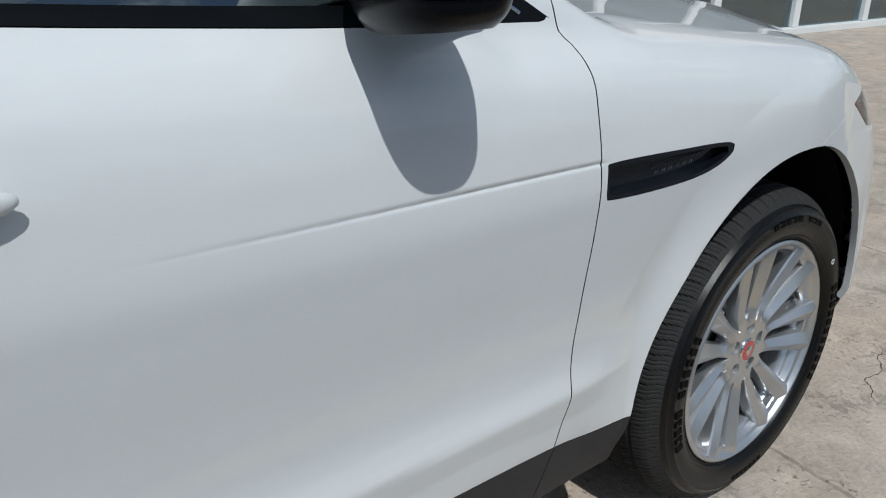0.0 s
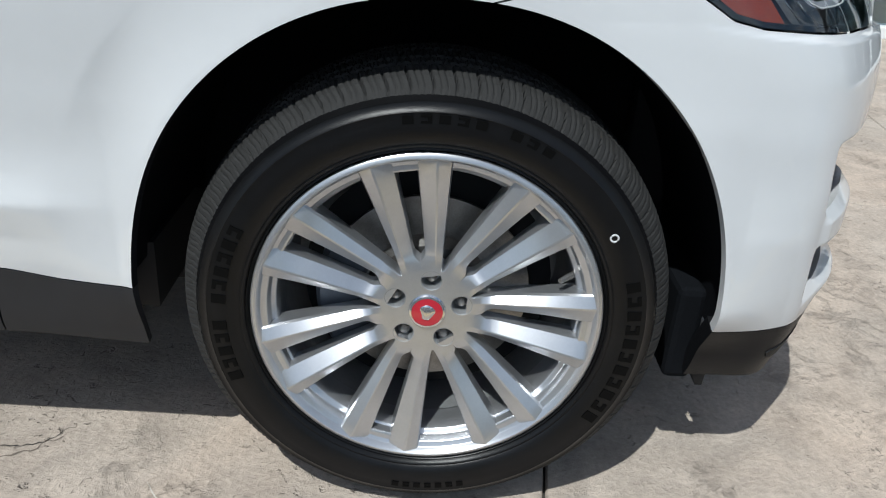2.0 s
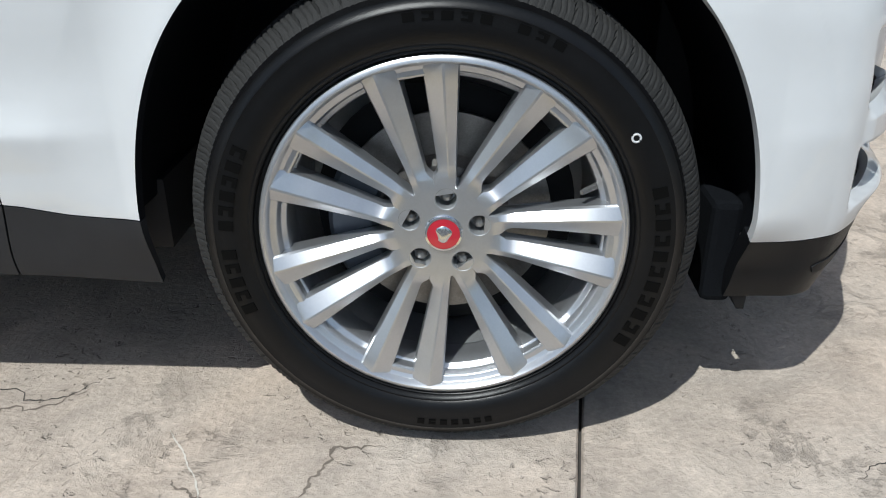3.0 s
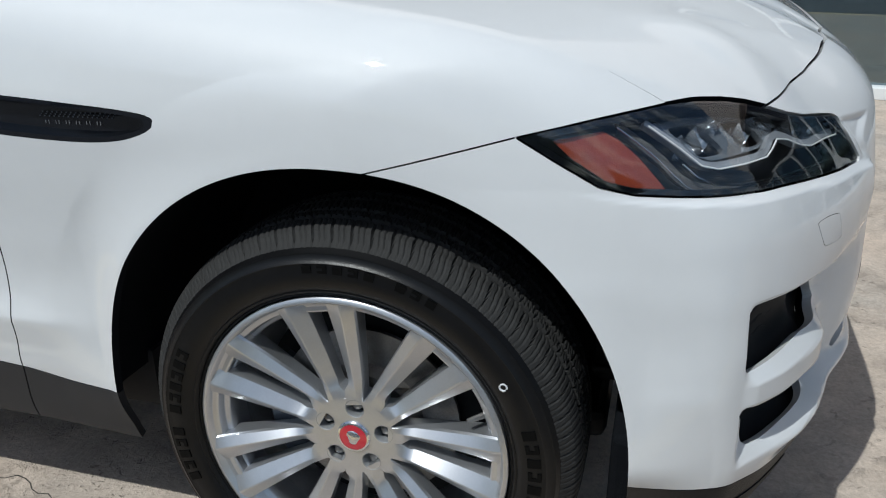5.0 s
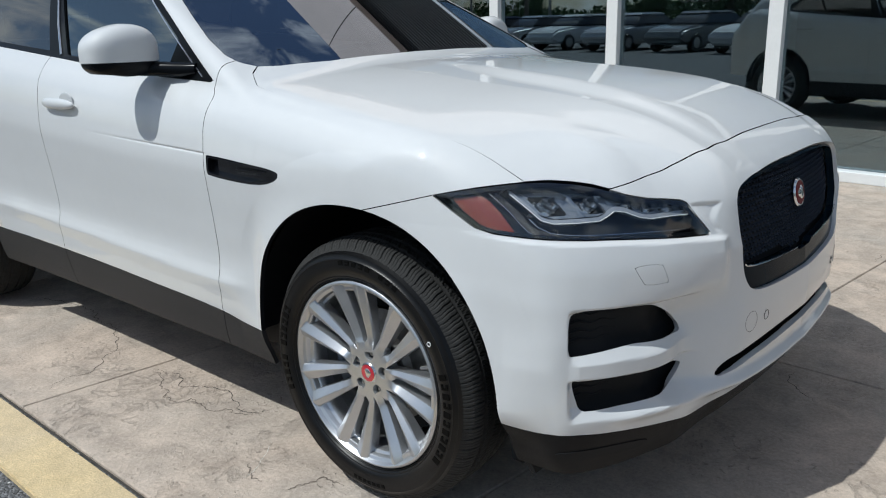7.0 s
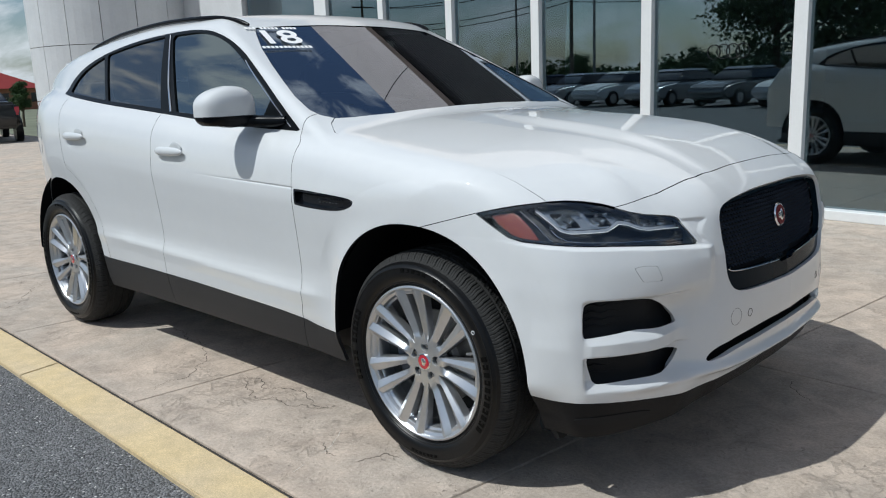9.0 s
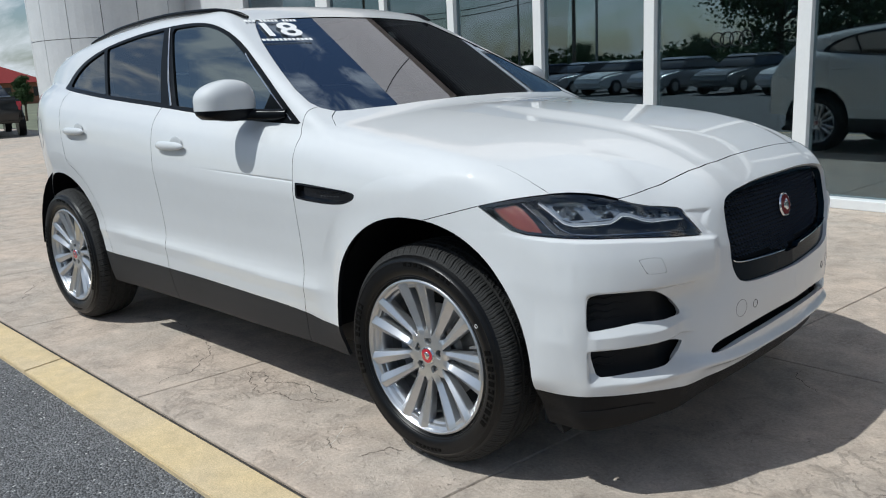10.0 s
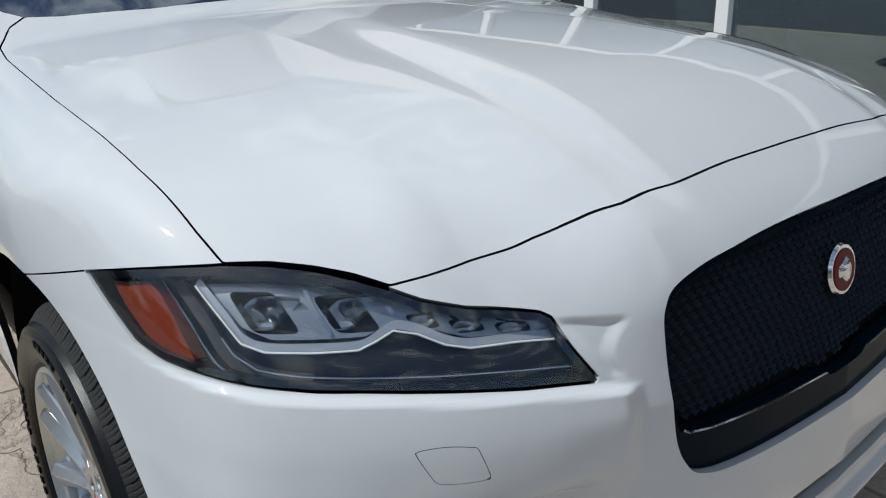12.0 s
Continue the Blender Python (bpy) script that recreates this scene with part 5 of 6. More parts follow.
    letters(285, 262, 0.318, 0.009, 7)
    bm = bmesh.new()
    ring = [(0.307 * math.cos(0.56) + 0.0056 * math.cos(q * math.pi / 8), -0.0418, 0.307 * math.sin(0.56) + 0.0056 * math.sin(q * math.pi / 8)) for q in range(16)]
    tube(bm, ring, 0.0016, 6, close=True)
    part("balance_mark", bm, PANEL, w, "small pale ring mark", smooth=True)
    # rim
    bm = bmesh.new()
    lathe(bm, [(0.262, 0.004), (0.268, -0.010), (0.2705, -0.020), (0.2690, -0.0275), (0.2655, -0.0305), (0.2615, -0.0310), (0.2585, -0.0285), (0.2560, -0.0205), (0.2545, -0.0185),
               (0.2475, -0.0165), (0.2455, -0.0145), (0.2435, -0.002), (0.2415, 0.001), (0.2365, 0.003), (0.2345, 0.006), (0.2325, 0.03), (0.230, 0.10), (0.230, 0.20)], 120)
    part("rim", bm, ALLOY, w, "silver multi-spoke alloy rim", smooth=True)
    bm = bmesh.new()
    lathe(bm, [(0.2295, 0.05), (0.2295, 0.205), (0.04, 0.206)], 64)
    part("barrel", bm, ALLOY_IN, w, smooth=True)

    # spokes: seven pairs, each spoke a ridge that widens toward the rim
    def spoke(sgn):
        bm = bmesh.new()
        rows = []
        for i, r in enumerate((0.060, 0.070, 0.078, 0.084, 0.089, 0.093, 0.098, 0.105, 0.118, 0.135, 0.155, 0.175, 0.195, 0.215, 0.232, 0.244, 0.251, 0.256, 0.2592)):
            t = max(r - 0.071, 0) / 0.188
            c = sgn * (0.0188 + 0.0237 * t)
            root = min(max((0.098 - r) / 0.012, 0), 1)
            wi = 0.0120 + 0.0140 * t ** 1.1 + 0.0085 * root ** 2   # toward the pair's slot; the pair is one at its root
            wo = 0.0128 + 0.0152 * t               # toward the open window
            y = -0.0012 - 0.0305 * t ** 1.25 - 0.0015 * math.sin(t * math.pi)
            y = max(y, -0.0292)
            fall = min(max((r - 0.070) / 0.034, 0), 1) * (1 - 0.45 * t ** 3)
            dp = 0.034 + 0.016 * t
            sec = [(-wi, y + dp), (-wi, y + (0.017 + 0.006 * t) * fall + 0.003), (-wi * 0.93, y + (0.0135 + 0.006 * t) * fall), (wo * 0.10, y + 0.0006 * fall), (wo * 0.24, y),
                   (wo * 0.90, y + (0.0085 + 0.003 * t) * fall), (wo, y + 0.0135 * fall + 0.002), (wo * 0.97, y + dp)]
            rows.append([bm.verts.new((r, yy, c + sgn * o)) for o, yy in sec])
        for a, b in zip(rows[:-1], rows[1:]):
            for q in range(8):
                bm.faces.new((a[q], a[(q + 1) % 8], b[(q + 1) % 8], b[q]))
        bm.faces.new(rows[0])
        bm.faces.new(rows[-1])
        bmesh.ops.recalc_face_normals(bm, faces=bm.faces)
        return bm
    made = {}
    for sgn in (-1, 1):
        made[sgn] = part("spoke", spoke(sgn), ALLOY, w, smooth=True)
        made[sgn].data.set_sharp_from_angle(angle=radians(17))
    for p_ in range(7):
        turn = Matrix.Rotation(-radians(100.3 + p_ * 360 / 7), 4, "Y")
        for sgn in (-1, 1):
            ob = made[sgn] if p_ == 0 else made[sgn].copy()
            if p_:
                scene.collection.objects.link(ob)
            ob.matrix_basis = turn
        # web between the pair near the rim
        ob = boxed("web", (0.238, 0.2575, -0.017, 0.010, -0.044, 0.044), ALLOY, w, bevel=0.004)
        ob.matrix_basis = turn
    # hub plate with five bored holes, made as a ring of quads round each hole
    bm = bmesh.new()
    lathe(bm, [(0.0755, 0.040), (0.0750, 0.006), (0.0742, 0.0015), (0.0725, -0.0012)], 70)
    part("hub_shoulder", bm, ALLOY, w, smooth=True)
    g = np.linspace(-0.084, 0.084, 120)
    gx, gz = np.meshgrid(g, g, indexing="ij")
    V = np.stack([gx, np.full_like(gx, -0.0012), gz], -1).reshape(-1, 3)
    nuts = [(0.0545 * math.cos(radians(86 + 72 * q)), 0.0545 * math.sin(radians(86 + 72 * q))) for q in range(5)]
    V, F = clip(V, [tuple(q) for q in quads(120, 120)], lambda p: np.hypot(p[:, 0], p[:, 2]) - 0.0732)
    V, F = clip(V, F, lambda p: 0.0290 - np.hypot(p[:, 0], p[:, 2]))
    for hx, hz in nuts:
        V, F = clip(V, F, lambda p: 0.0163 - np.hypot(p[:, 0] - hx, p[:, 2] - hz))
    link_mesh("hub_plate", V, F, ALLOY, w, normals=np.tile([0, -1, 0], (len(V), 1)))
    for hx, hz in nuts:
        bm = bmesh.new()
        lathe(bm, [(0.0170, -0.0018), (0.0160, -0.0012), (0.0150, 0.004), (0.0145, 0.028), (0.0, 0.028)], 28)
        bmesh.ops.translate(bm, vec=(hx, 0, hz), verts=bm.verts)
        part("bolt_bore", bm, ALLOY_IN, w, smooth=True)
        bm = bmesh.new()
        bmesh.ops.create_cone(bm, cap_ends=True, segments=6, radius1=0.0112, radius2=0.0098, depth=0.022, matrix=pose(hx, 0.024, hz, 90, 0, 0))
        bmesh.ops.create_uvsphere(bm, u_segments=12, v_segments=6, radius=0.0092, matrix=pose(hx, 0.0145, hz))
        part("wheel_nut", bm, STEEL, w, "steel wheel nut")
    cap = [("cap_rim", CHROME, [(0.0295, 0.01), (0.0295, -0.003), (0.0275, -0.0055), (0.0245, -0.006)]), ("cap_disc", RED, [(0.0246, -0.0055), (0.015, -0.0066), (0.0, -0.007)])]
    for nm, mt, pr in cap:
        bm = bmesh.new()
        lathe(bm, pr, 40)
        part(nm, bm, mt, w, "red centre cap" if mt is RED else "chrome cap ring", smooth=True)
    bm = bmesh.new()
    bmesh.ops.create_uvsphere(bm, u_segments=14, v_segments=8, radius=0.0140)
    for v in bm.verts:
        v.co = Vector((v.co.x * (0.8 + 0.2 * math.sin(3 * math.atan2(v.co.z, v.co.x) + 0.6)), -0.0062 + v.co.y * 0.22, v.co.z))
    part("cap_relief", bm, LAMP_SILVER, w, smooth=True)
    bm = bmesh.new()
    tube(bm, [(0.234 * math.cos(0.32), 0.012, 0.234 * math.sin(0.32)), (0.222 * math.cos(0.33), 0.002, 0.222 * math.sin(0.33)), (0.210 * math.cos(0.34), -0.008, 0.210 * math.sin(0.34))], [0.0055, 0.005, 0.004], 8)
    part("valve", bm, STEEL, w, "tyre valve", smooth=True)
    # brake
    bm = bmesh.new()
    lathe(bm, [(0.165, 0.078), (0.165, 0.070), (0.10, 0.070), (0.088, 0.05), (0.06, 0.048), (0.0, 0.048)], 64)
    part("brake_disc", bm, STEEL, w, "bare steel brake disc", smooth=True)
    bm = bmesh.new()
    ring = []
    for a in range(150, 217, 6):
        ca, sa = math.cos(radians(a)), math.sin(radians(a))
        ring.append([bm.verts.new((r * ca, y, r * sa)) for r, y in ((0.105, 0.05), (0.112, 0.040), (0.172, 0.040), (0.180, 0.05), (0.180, 0.12), (0.105, 0.12))])
    for p0, p1 in zip(ring[:-1], ring[1:]):
        for q in range(6):
            bm.faces.new((p0[q], p0[(q + 1) % 6], p1[(q + 1) % 6], p1[q]))
    bm.faces.new(ring[0])
    bm.faces.new(ring[-1])
    bmesh.ops.recalc_face_normals(bm, faces=bm.faces)
    part("brake_caliper", bm, CALIPER, w, "grey brake caliper", smooth=True)
    bm = bmesh.new()
    lathe(bm, [(0.205, 0.10), (0.16, 0.094), (0.05, 0.09)], 48)
    part("dust_shield", bm, BLACK, w, smooth=True)
    return w


HUB_Z = 0.378
first = wheel("wheel", "silver multi-spoke wheel with a black road tyre")
first.parent = car
first.matrix_basis = pose(0, -0.915, HUB_Z)
for x, y, turn in ((-2.874, -0.92, 0), (0, 0.915, 180), (-2.874, 0.92, 180)):
    other = copy_thing(first, pose(x, y, HUB_Z, 0, 0, turn))

# dark liners inside the arches
for cx in (0.0, -2.874):
    for s in (-1, 1):
        bm = bmesh.new()
        prev = None
        for k in range(25):
            a = radians((-3 if cx == 0 else 2) + (181 if cx == 0 else 176) * k / 24)
            c = [bm.verts.new((cx + (r + 0.0) * math.cos(a), s * y, HUB_Z + r * 1.07 * math.sin(a))) for r, y in ((0.466, 0.922 - 0.03 * max(math.cos(a), 0)), (0.462, 0.80), (0.450, 0.52), (0.0, 0.52))]
            if prev:
                for q in range(3):
                    bm.faces.new((prev[q], prev[q + 1], c[q + 1], c[q]))
            prev = c
        part("arch_liner", bm, LINER_AND_GAP, car, "black felt wheel arch liner", smooth=True)
# black inset strip in the skirt, over the fog lamp recess
for flip in (False, True):
    sheet("skirt_inset", NOSE, [within(corner_view, smooth_loop([(-0.20, 0.312), (-0.10, 0.318), (0.0, 0.314), (0.03, 0.304), (0.0, 0.290), (-0.10, 0.290), (-0.19, 0.292), (-0.205, 0.300)], 4))], BLACK, car,
          "black inset in the skirt", lip=0.004, offset=0.002, flip=flip)
# tapered flap hanging behind the bumper's corner; panel added to stop sun through the arch
for s in (-1, 1):
    bm = bmesh.new()
    rows = [[bm.verts.new((x + dx, s * (y + dy), z)) for dx, dy in ((-0.004, -0.04), (wd, -0.04), (wd, 0.0), (-0.004, 0.0))]
            for x, y, z, wd in ((0.460, 0.850, 0.275, 0.018), (0.470, 0.845, 0.24, 0.02), (0.486, 0.832, 0.208, 0.008))]
    for a, d in zip(rows[:-1], rows[1:]):
        for q in range(4):
            bm.faces.new((a[q], a[(q + 1) % 4], d[(q + 1) % 4], d[q]))
    bm.faces.new(rows[0])
    bm.faces.new(rows[-1])
    bmesh.ops.recalc_face_normals(bm, faces=bm.faces)
    part("arch_flap", bm, BLACK, car, "black flap in front of the wheel", smooth=True)
    boxed("arch_panel", (0.418, 0.468, min(s * 0.50, s * 0.838), max(s * 0.50, s * 0.838), 0.222, 0.40), LINER_AND_GAP, car, "black arch panel, thickened to block sun in front of the tyre", bevel=0.012)
# side vents
for flip in (False, True):
    s = 1 if flip else -1
    vent = sheet("side_vent", SIDE, [within(side_view, VENT, 0.002)], BLACK_GLOSS, car, "gloss black side vent with chrome letter bars", lip=0, offset=-0.019, flip=flip)
    slot = np.array([(-0.49, 0.9085), (-0.345, 0.9125), (-0.335, 0.906), (-0.485, 0.900)])
    sheet("vent_slot", SIDE, [within(side_view, smooth_loop(slot, 5))], BLACK, vent, lip=0, offset=-0.017, flip=flip)
    sheet("vent_rim", SIDE, [within(side_view, VENT, -0.0005), beyond(side_view, VENT, -0.0075)], BLACK_GLOSS, vent, lip=0.018, offset=-0.001, flip=flip)
    bm = bmesh.new()
    for r in range(3):
        for k in range(16):
            x, z = -0.482 + k * 0.0088 + r * 0.003, 0.9028 + r * 0.0032 + k * 0.00022
            y = s * (float(side(np.array([x]), np.array([z]))[0]) - 0.0165)
            bmesh.ops.create_icosphere(bm, subdivisions=1, radius=0.0013, matrix=Matrix.Translation((x, y, z)))
    tagged(part("vent_mesh", bm, CALIPER, vent, "fine metal mesh"), kind="stuff")
    bm = bmesh.new()
    for k in range(6):
        x, z = -0.470 + k * 0.019, 0.8935 + k * 0.0006
        y = s * (float(side(np.array([x]), np.array([z]))[0]) - 0.018)
        box(bm, x - 0.0040, x - 0.0028, y - 0.0012, y + 0.0012, z - 0.0028, z + 0.0028)
        box(bm, x + 0.0018, x + 0.0030, y - 0.0012, y + 0.0012, z - 0.0028, z + 0.0028)
    part("vent_lettering", bm, CHROME, vent, "small chrome letter bars")


# door handles
def handle(x0, x1, z, s):
    y = float(side(np.array([(x0 + x1) / 2]), np.array([z]))[0])
    bm = bmesh.new()
    bmesh.ops.create_uvsphere(bm, u_segments=28, v_segments=14, radius=1.0)
    for v in bm.verts:
        c = v.co
        px = math.copysign(abs(c.x) ** 0.55, c.x)
        v.co = Vector(((x0 + x1) / 2 + px * (x1 - x0) / 2, s * (y + 0.016 + 0.013 * c.y), z + c.z * 0.020 * (1 - 0.12 * px)))
    h = part("door_handle", bm, PAINT, car, "white pull handle", smooth=True)
    # cup behind the handle: a flat disc, its recess shade painted as greyer white
    bm = bmesh.new()
    bmesh.ops.create_uvsphere(bm, u_segments=20, v_segments=10, radius=1.0)
    for v in bm.verts:
        v.co = Vector(((x0 + x1) / 2 + 0.04 + v.co.x * 0.052, s * (y + 0.001 + 0.004 * v.co.y), z + 0.012 + v.co.z * 0.030))
    part("handle_cup_shade", bm, material("handle_cup_shade", (0.5, 0.51, 0.52), 0.4, coat=1.0) if "handle_cup_shade" not in bpy.data.materials else bpy.data.materials["handle_cup_shade"], h, smooth=True)


for s in (-1, 1):
    handle(-1.66, -1.415, 1.046, s)
    handle(-2.665, -2.41, 1.098, s)

# mirrors: a domed cap with an upright wall over a flat-topped black shell
def mirror_form(s, lower_shell, nm, mat_, lab, parent):
    bm = bmesh.new()
    bmesh.ops.create_uvsphere(bm, u_segments=56, v_segments=36, radius=1.0)
    for v in bm.verts:
        c = v.co.copy()
        flat = math.hypot(c.x, c.y)
        if c.z < 0 and flat > 1e-6:
            c.x, c.y = c.x / flat, c.y / flat
        elif flat <= 1e-6:
            c.x = c.y = 0.0
        hx, outw = (math.copysign(abs(q) ** 0.72, q) for q in (c.x, -c.y))
        if lower_shell:
            grow = 0.975 * (1 - 0.24 * max(-c.z, 0) ** 2.2) if c.z < 0 else 0.975 * flat ** 0.5
            if c.z < -0.96:
                grow *= 0.5
            z = 1.2035 + min(c.z, 0.0) * (0.044 - 0.010 * max(outw, 0))
        else:
            grow = 1.0
            up = math.copysign(abs(c.z) ** 0.80, c.z)
            z = 1.238 + (up * 0.084 * (1 - 0.26 * max(outw, 0)) if c.z > 0 else max(c.z * 0.5, -0.032))
            if c.z < -0.5:
                grow = max(0.02, 1 - ((-c.z - 0.5) / 0.5))
        x = -0.972 + hx * (0.075 if hx > 0 else 0.08) * grow
        y = 0.985 + outw * 0.112 * grow
        x -= 0.03 * (y - 0.90) / 0.2
        v.co = Vector((x, s * y, z))
    bmesh.ops.remove_doubles(bm, verts=bm.verts, dist=0.0004)
    bmesh.ops.recalc_face_normals(bm, faces=bm.faces)
    return part(nm, bm, mat_, parent, lab, smooth=True)


for s in (-1, 1):
    cap_ob = mirror_form(s, False, "mirror", PAINT, "white door mirror cap over a black base", car)
    mirror_form(s, True, "mirror_base", BLACK_SATIN, "gloss black lower shell", cap_ob)
    bm = bmesh.new()
    tube(bm, [(-0.96, s * 0.94, 1.182), (-0.90, s * 0.895, 1.180), (-0.82, s * 0.872, 1.178), (-0.770, s * 0.850, 1.180)], [0.023, 0.023, 0.023, 0.018], 12)
    part("mirror_arm", bm, BLACK_SATIN, cap_ob, "gloss black arm", smooth=True)

# roof rails
for s in (-1, 1):
    bm = bmesh.new()
    pts, rad = [], []
    for k in range(40):
        t = k / 39
        x = -1.37 - 1.62 * t
        a = 0.585 + 0.045 * math.sin(min(t * 4, 1) * math.pi / 2) - 0.03 * t ** 3
        zz = float(ramp(np.array([-x]), [1.37, 1.45, 1.6, 2.0, 2.5, 2.85, 2.99], [1.592, 1.618, 1.640, 1.650, 1.630, 1.592, 1.570])[0])
        pts.append((x, s * a, zz))
        rad.append(0.0105 if 0.02 < t < 0.98 else 0.007)
    tube(bm, pts, rad, 10)
    part("roof_rail", bm, BLACK_SATIN, car, "black roof rail", smooth=True)

# bright strip on the window pillar
for s in (-1, 1):
    bm = bmesh.new()
    pts = []
    for k in range(14):
        x, z = float(np.interp(k, [0, 4, 13], [-1.660, -1.735, -1.875])), 1.217 + (1.578 - 1.217) * k / 13
        o = np.array([[[x, 0.0, z]]])
        q = cast(o, np.array([[[0, -1.0, 0]]]), 1.3)[0, 0]
        pts.append((q[0], s * (abs(q[1]) + 0.004), q[2]))
    tube(bm, pts, 0.005, 6)
    part("pillar_strip", bm, CHROME, car, "bright chrome strip", smooth=True)

# bright line along the front window's leading edge
for s in (-1, 1):
    bm = bmesh.new()
    pts = []
    for k in range(16):
        x, z = -1.16 + (1.16 - 0.725) * k / 15, 1.426 + (1.156 - 1.426) * (k / 15) ** 0.96
        q = cast(np.array([[[x, 0.0, z]]]), np.array([[[0, -1.0, 0]]]), 1.3)[0, 0]
        pts.append((q[0], s * (abs(q[1]) + 0.002), q[2]))
    tube(bm, pts, 0.0028, 6)
    part("window_strip", bm, CHROME, car, "thin bright window strip", smooth=True)

# tail, tail lamps, floor and rear window, so that the body closes
def tail_sheet():
    az = np.radians(np.linspace(90, 182, 60))
    el = np.radians(np.linspace(-20, 34, 50))
    o = np.zeros((60, 50, 3))
    o[..., 0], o[..., 2] = -3.2, 0.85
    d = np.stack([np.cos(az)[:, None] * np.cos(el)[None], -np.sin(az)[:, None] * np.cos(el)[None], np.broadcast_to(np.sin(el)[None], (60, 50))], -1)
    return cast(o, d, 1.6).reshape(-1, 3), [tuple(q[::-1]) for q in quads(60, 50)]


TAIL = tail_sheet()
sheet("tailgate", TAIL, [lambda p: p[:, 0] + 3.55, lambda p: 0.5 - p[:, 2], lambda p: np.abs(p[:, 1]) - 0.70], PAINT, car, "white tailgate", whole=True)
sheet("rear_bumper", TAIL, [lambda p: p[:, 0] + 3.45, lambda p: p[:, 2] - 0.5, lambda p: 0.25 - p[:, 2]], CLADDING, car, "dark grey rear bumper", whole=True)
boxed("underbody", (-3.6, 0.40, -0.62, 0.62, 0.235, 0.30), BLACK, car, "black underbody panels", bevel=0.02)
# unseen, added so that no sun leaks into the shadow below the nose
boxed("sun_block_tray", (0.36, 0.66, -0.57, 0.57, 0.356, 0.372), BLACK, car, "unseen black tray added to block sun behind the bumper", bevel=0.004)
boxed("bulkhead", (0.36, 0.58, -0.56, 0.56, 0.33, 0.85), BLACK, car, bevel=0.02)
boxed("spoiler", (-3.62, -3.40, -0.52, 0.52, 1.49, 1.52), PAINT, car, "white roof spoiler", bevel=0.012)
boxed("floor_pan", (-3.4, -0.45, -0.82, 0.82, 0.30, 0.42), TRIM, car, bevel=0)
boxed("firewall", (-0.60, -0.52, -0.80, 0.80, 0.35, 1.10), TRIM, car, bevel=0)
# cabin
boxed("dashboard", (-1.02, -0.60, -0.72, 0.72, 0.92, 1.075), TRIM, car, "black dashboard", bevel=0.04)
for x in (-1.75, -2.65):
    for y in (-0.38, 0.38):
        bm = bmesh.new()
        box(bm, x - 0.26, x + 0.26, y - 0.25, y + 0.25, 0.55, 0.74, bevel=0.05)
        box(bm, x - 0.36, x - 0.20, y - 0.24, y + 0.24, 0.70, 1.26, bevel=0.05)
        seat = part("seat", bm, SEAT, car, "dark leather seat", smooth=True)
        boxed("headrest", (x - 0.36, x - 0.25, y - 0.13, y + 0.13, 1.27, 1.44), SEAT, seat, bevel=0.03)
bm = bmesh.new()
tube(bm, [(-1.14 + 0.19 * math.sin(k * math.pi / 12) * 0.35, 0.38 + 0.19 * math.cos(k * math.pi / 12), 1.0 + 0.18 * math.sin(k * math.pi / 12)) for k in range(24)], 0.015, 8, close=True)
part("steering_wheel", bm, TRIM, car, "black steering wheel", smooth=True)
bm = bmesh.new()
box(bm, -0.12, 0.12, -0.012, 0.0, -0.04, 0.04, bevel=0.01)
bmesh.ops.transform(bm, matrix=pose(-1.18, 0, 1.45, 15, 0, 90), verts=bm.verts)
part("inner_mirror", bm, TRIM, car, "inside mirror", smooth=True)

# round seam of the fuel flap
bm = bmesh.new()
ring = []
for k in range(40):
    o = np.array([[[-3.15 + 0.088 * math.cos(k * math.pi / 20), 0.0, 1.075 + 0.088 * math.sin(k * math.pi / 20)]]])
    q = cast(o, np.array([[[0, -1.0, 0]]]), 1.3)[0, 0]
    ring.append((q[0], q[1], q[2]))
tube(bm, ring, 0.0013, 6, close=True)
part("fuel_flap_seam", bm, CALIPER, car, "round seam of the fuel flap", smooth=True)

# wipers
for y0, y1 in ((-0.62, -0.05), (0.0, 0.60)):
    bm = bmesh.new()
    pts = []
    for k in range(12):
        y = y0 + (y1 - y0) * k / 11
        pts.append((-0.60 - 0.02 * k / 11 - 0.25 * y * y * 0.6, y, 1.222 + 0.01 * k / 11))
    tube(bm, pts, 0.008, 6)
    part("wiper", bm, BLACK, car, "black wiper arm", smooth=True)


def on_shield(u, v):
    """A point on the windscreen: u across (right of the car is negative), v up in metres of height."""
    a = abs(u)
    return Vector((-0.45 - 2.1 * (v - 1.18) - 0.25 * a * a, u, v))


def shield_text(body_text, size, at, name):
    cu = bpy.data.curves.new(name, "FONT")
    cu.body, cu.size, cu.align_x, cu.align_y, cu.extrude = body_text, size, "CENTER", "CENTER", 0.0004
    cu.offset = 0.004
    ob = bpy.data.objects.new(name, cu)
    me = bpy.data.meshes.new_from_object(ob)
    bpy.data.curves.remove(cu)
    m = new(name, me)
    m.data.materials.append(WHITE_INK)
    p = on_shield(*at)
    e = 1e-3
    du = (on_shield(at[0] + e, at[1]) - p).normalized()
    dv = (on_shield(at[0], at[1] + e) - p).normalized()
    nn = du.cross(dv).normalized()
    dv = nn.cross(du)
    m.matrix_world = Matrix.Translation(p + nn * 0.006) @ Matrix((du, dv, nn)).transposed().to_4x4()
    return m, du, dv, nn, p


STICK = (-0.52, 1.522)
sticker = thing("year_sticker", "white stick-on model year figures and letter bars on the windscreen", "sticker")
num, du, dv, nn, p = shield_text("18", 0.205, STICK, "figures")
num.parent = sticker
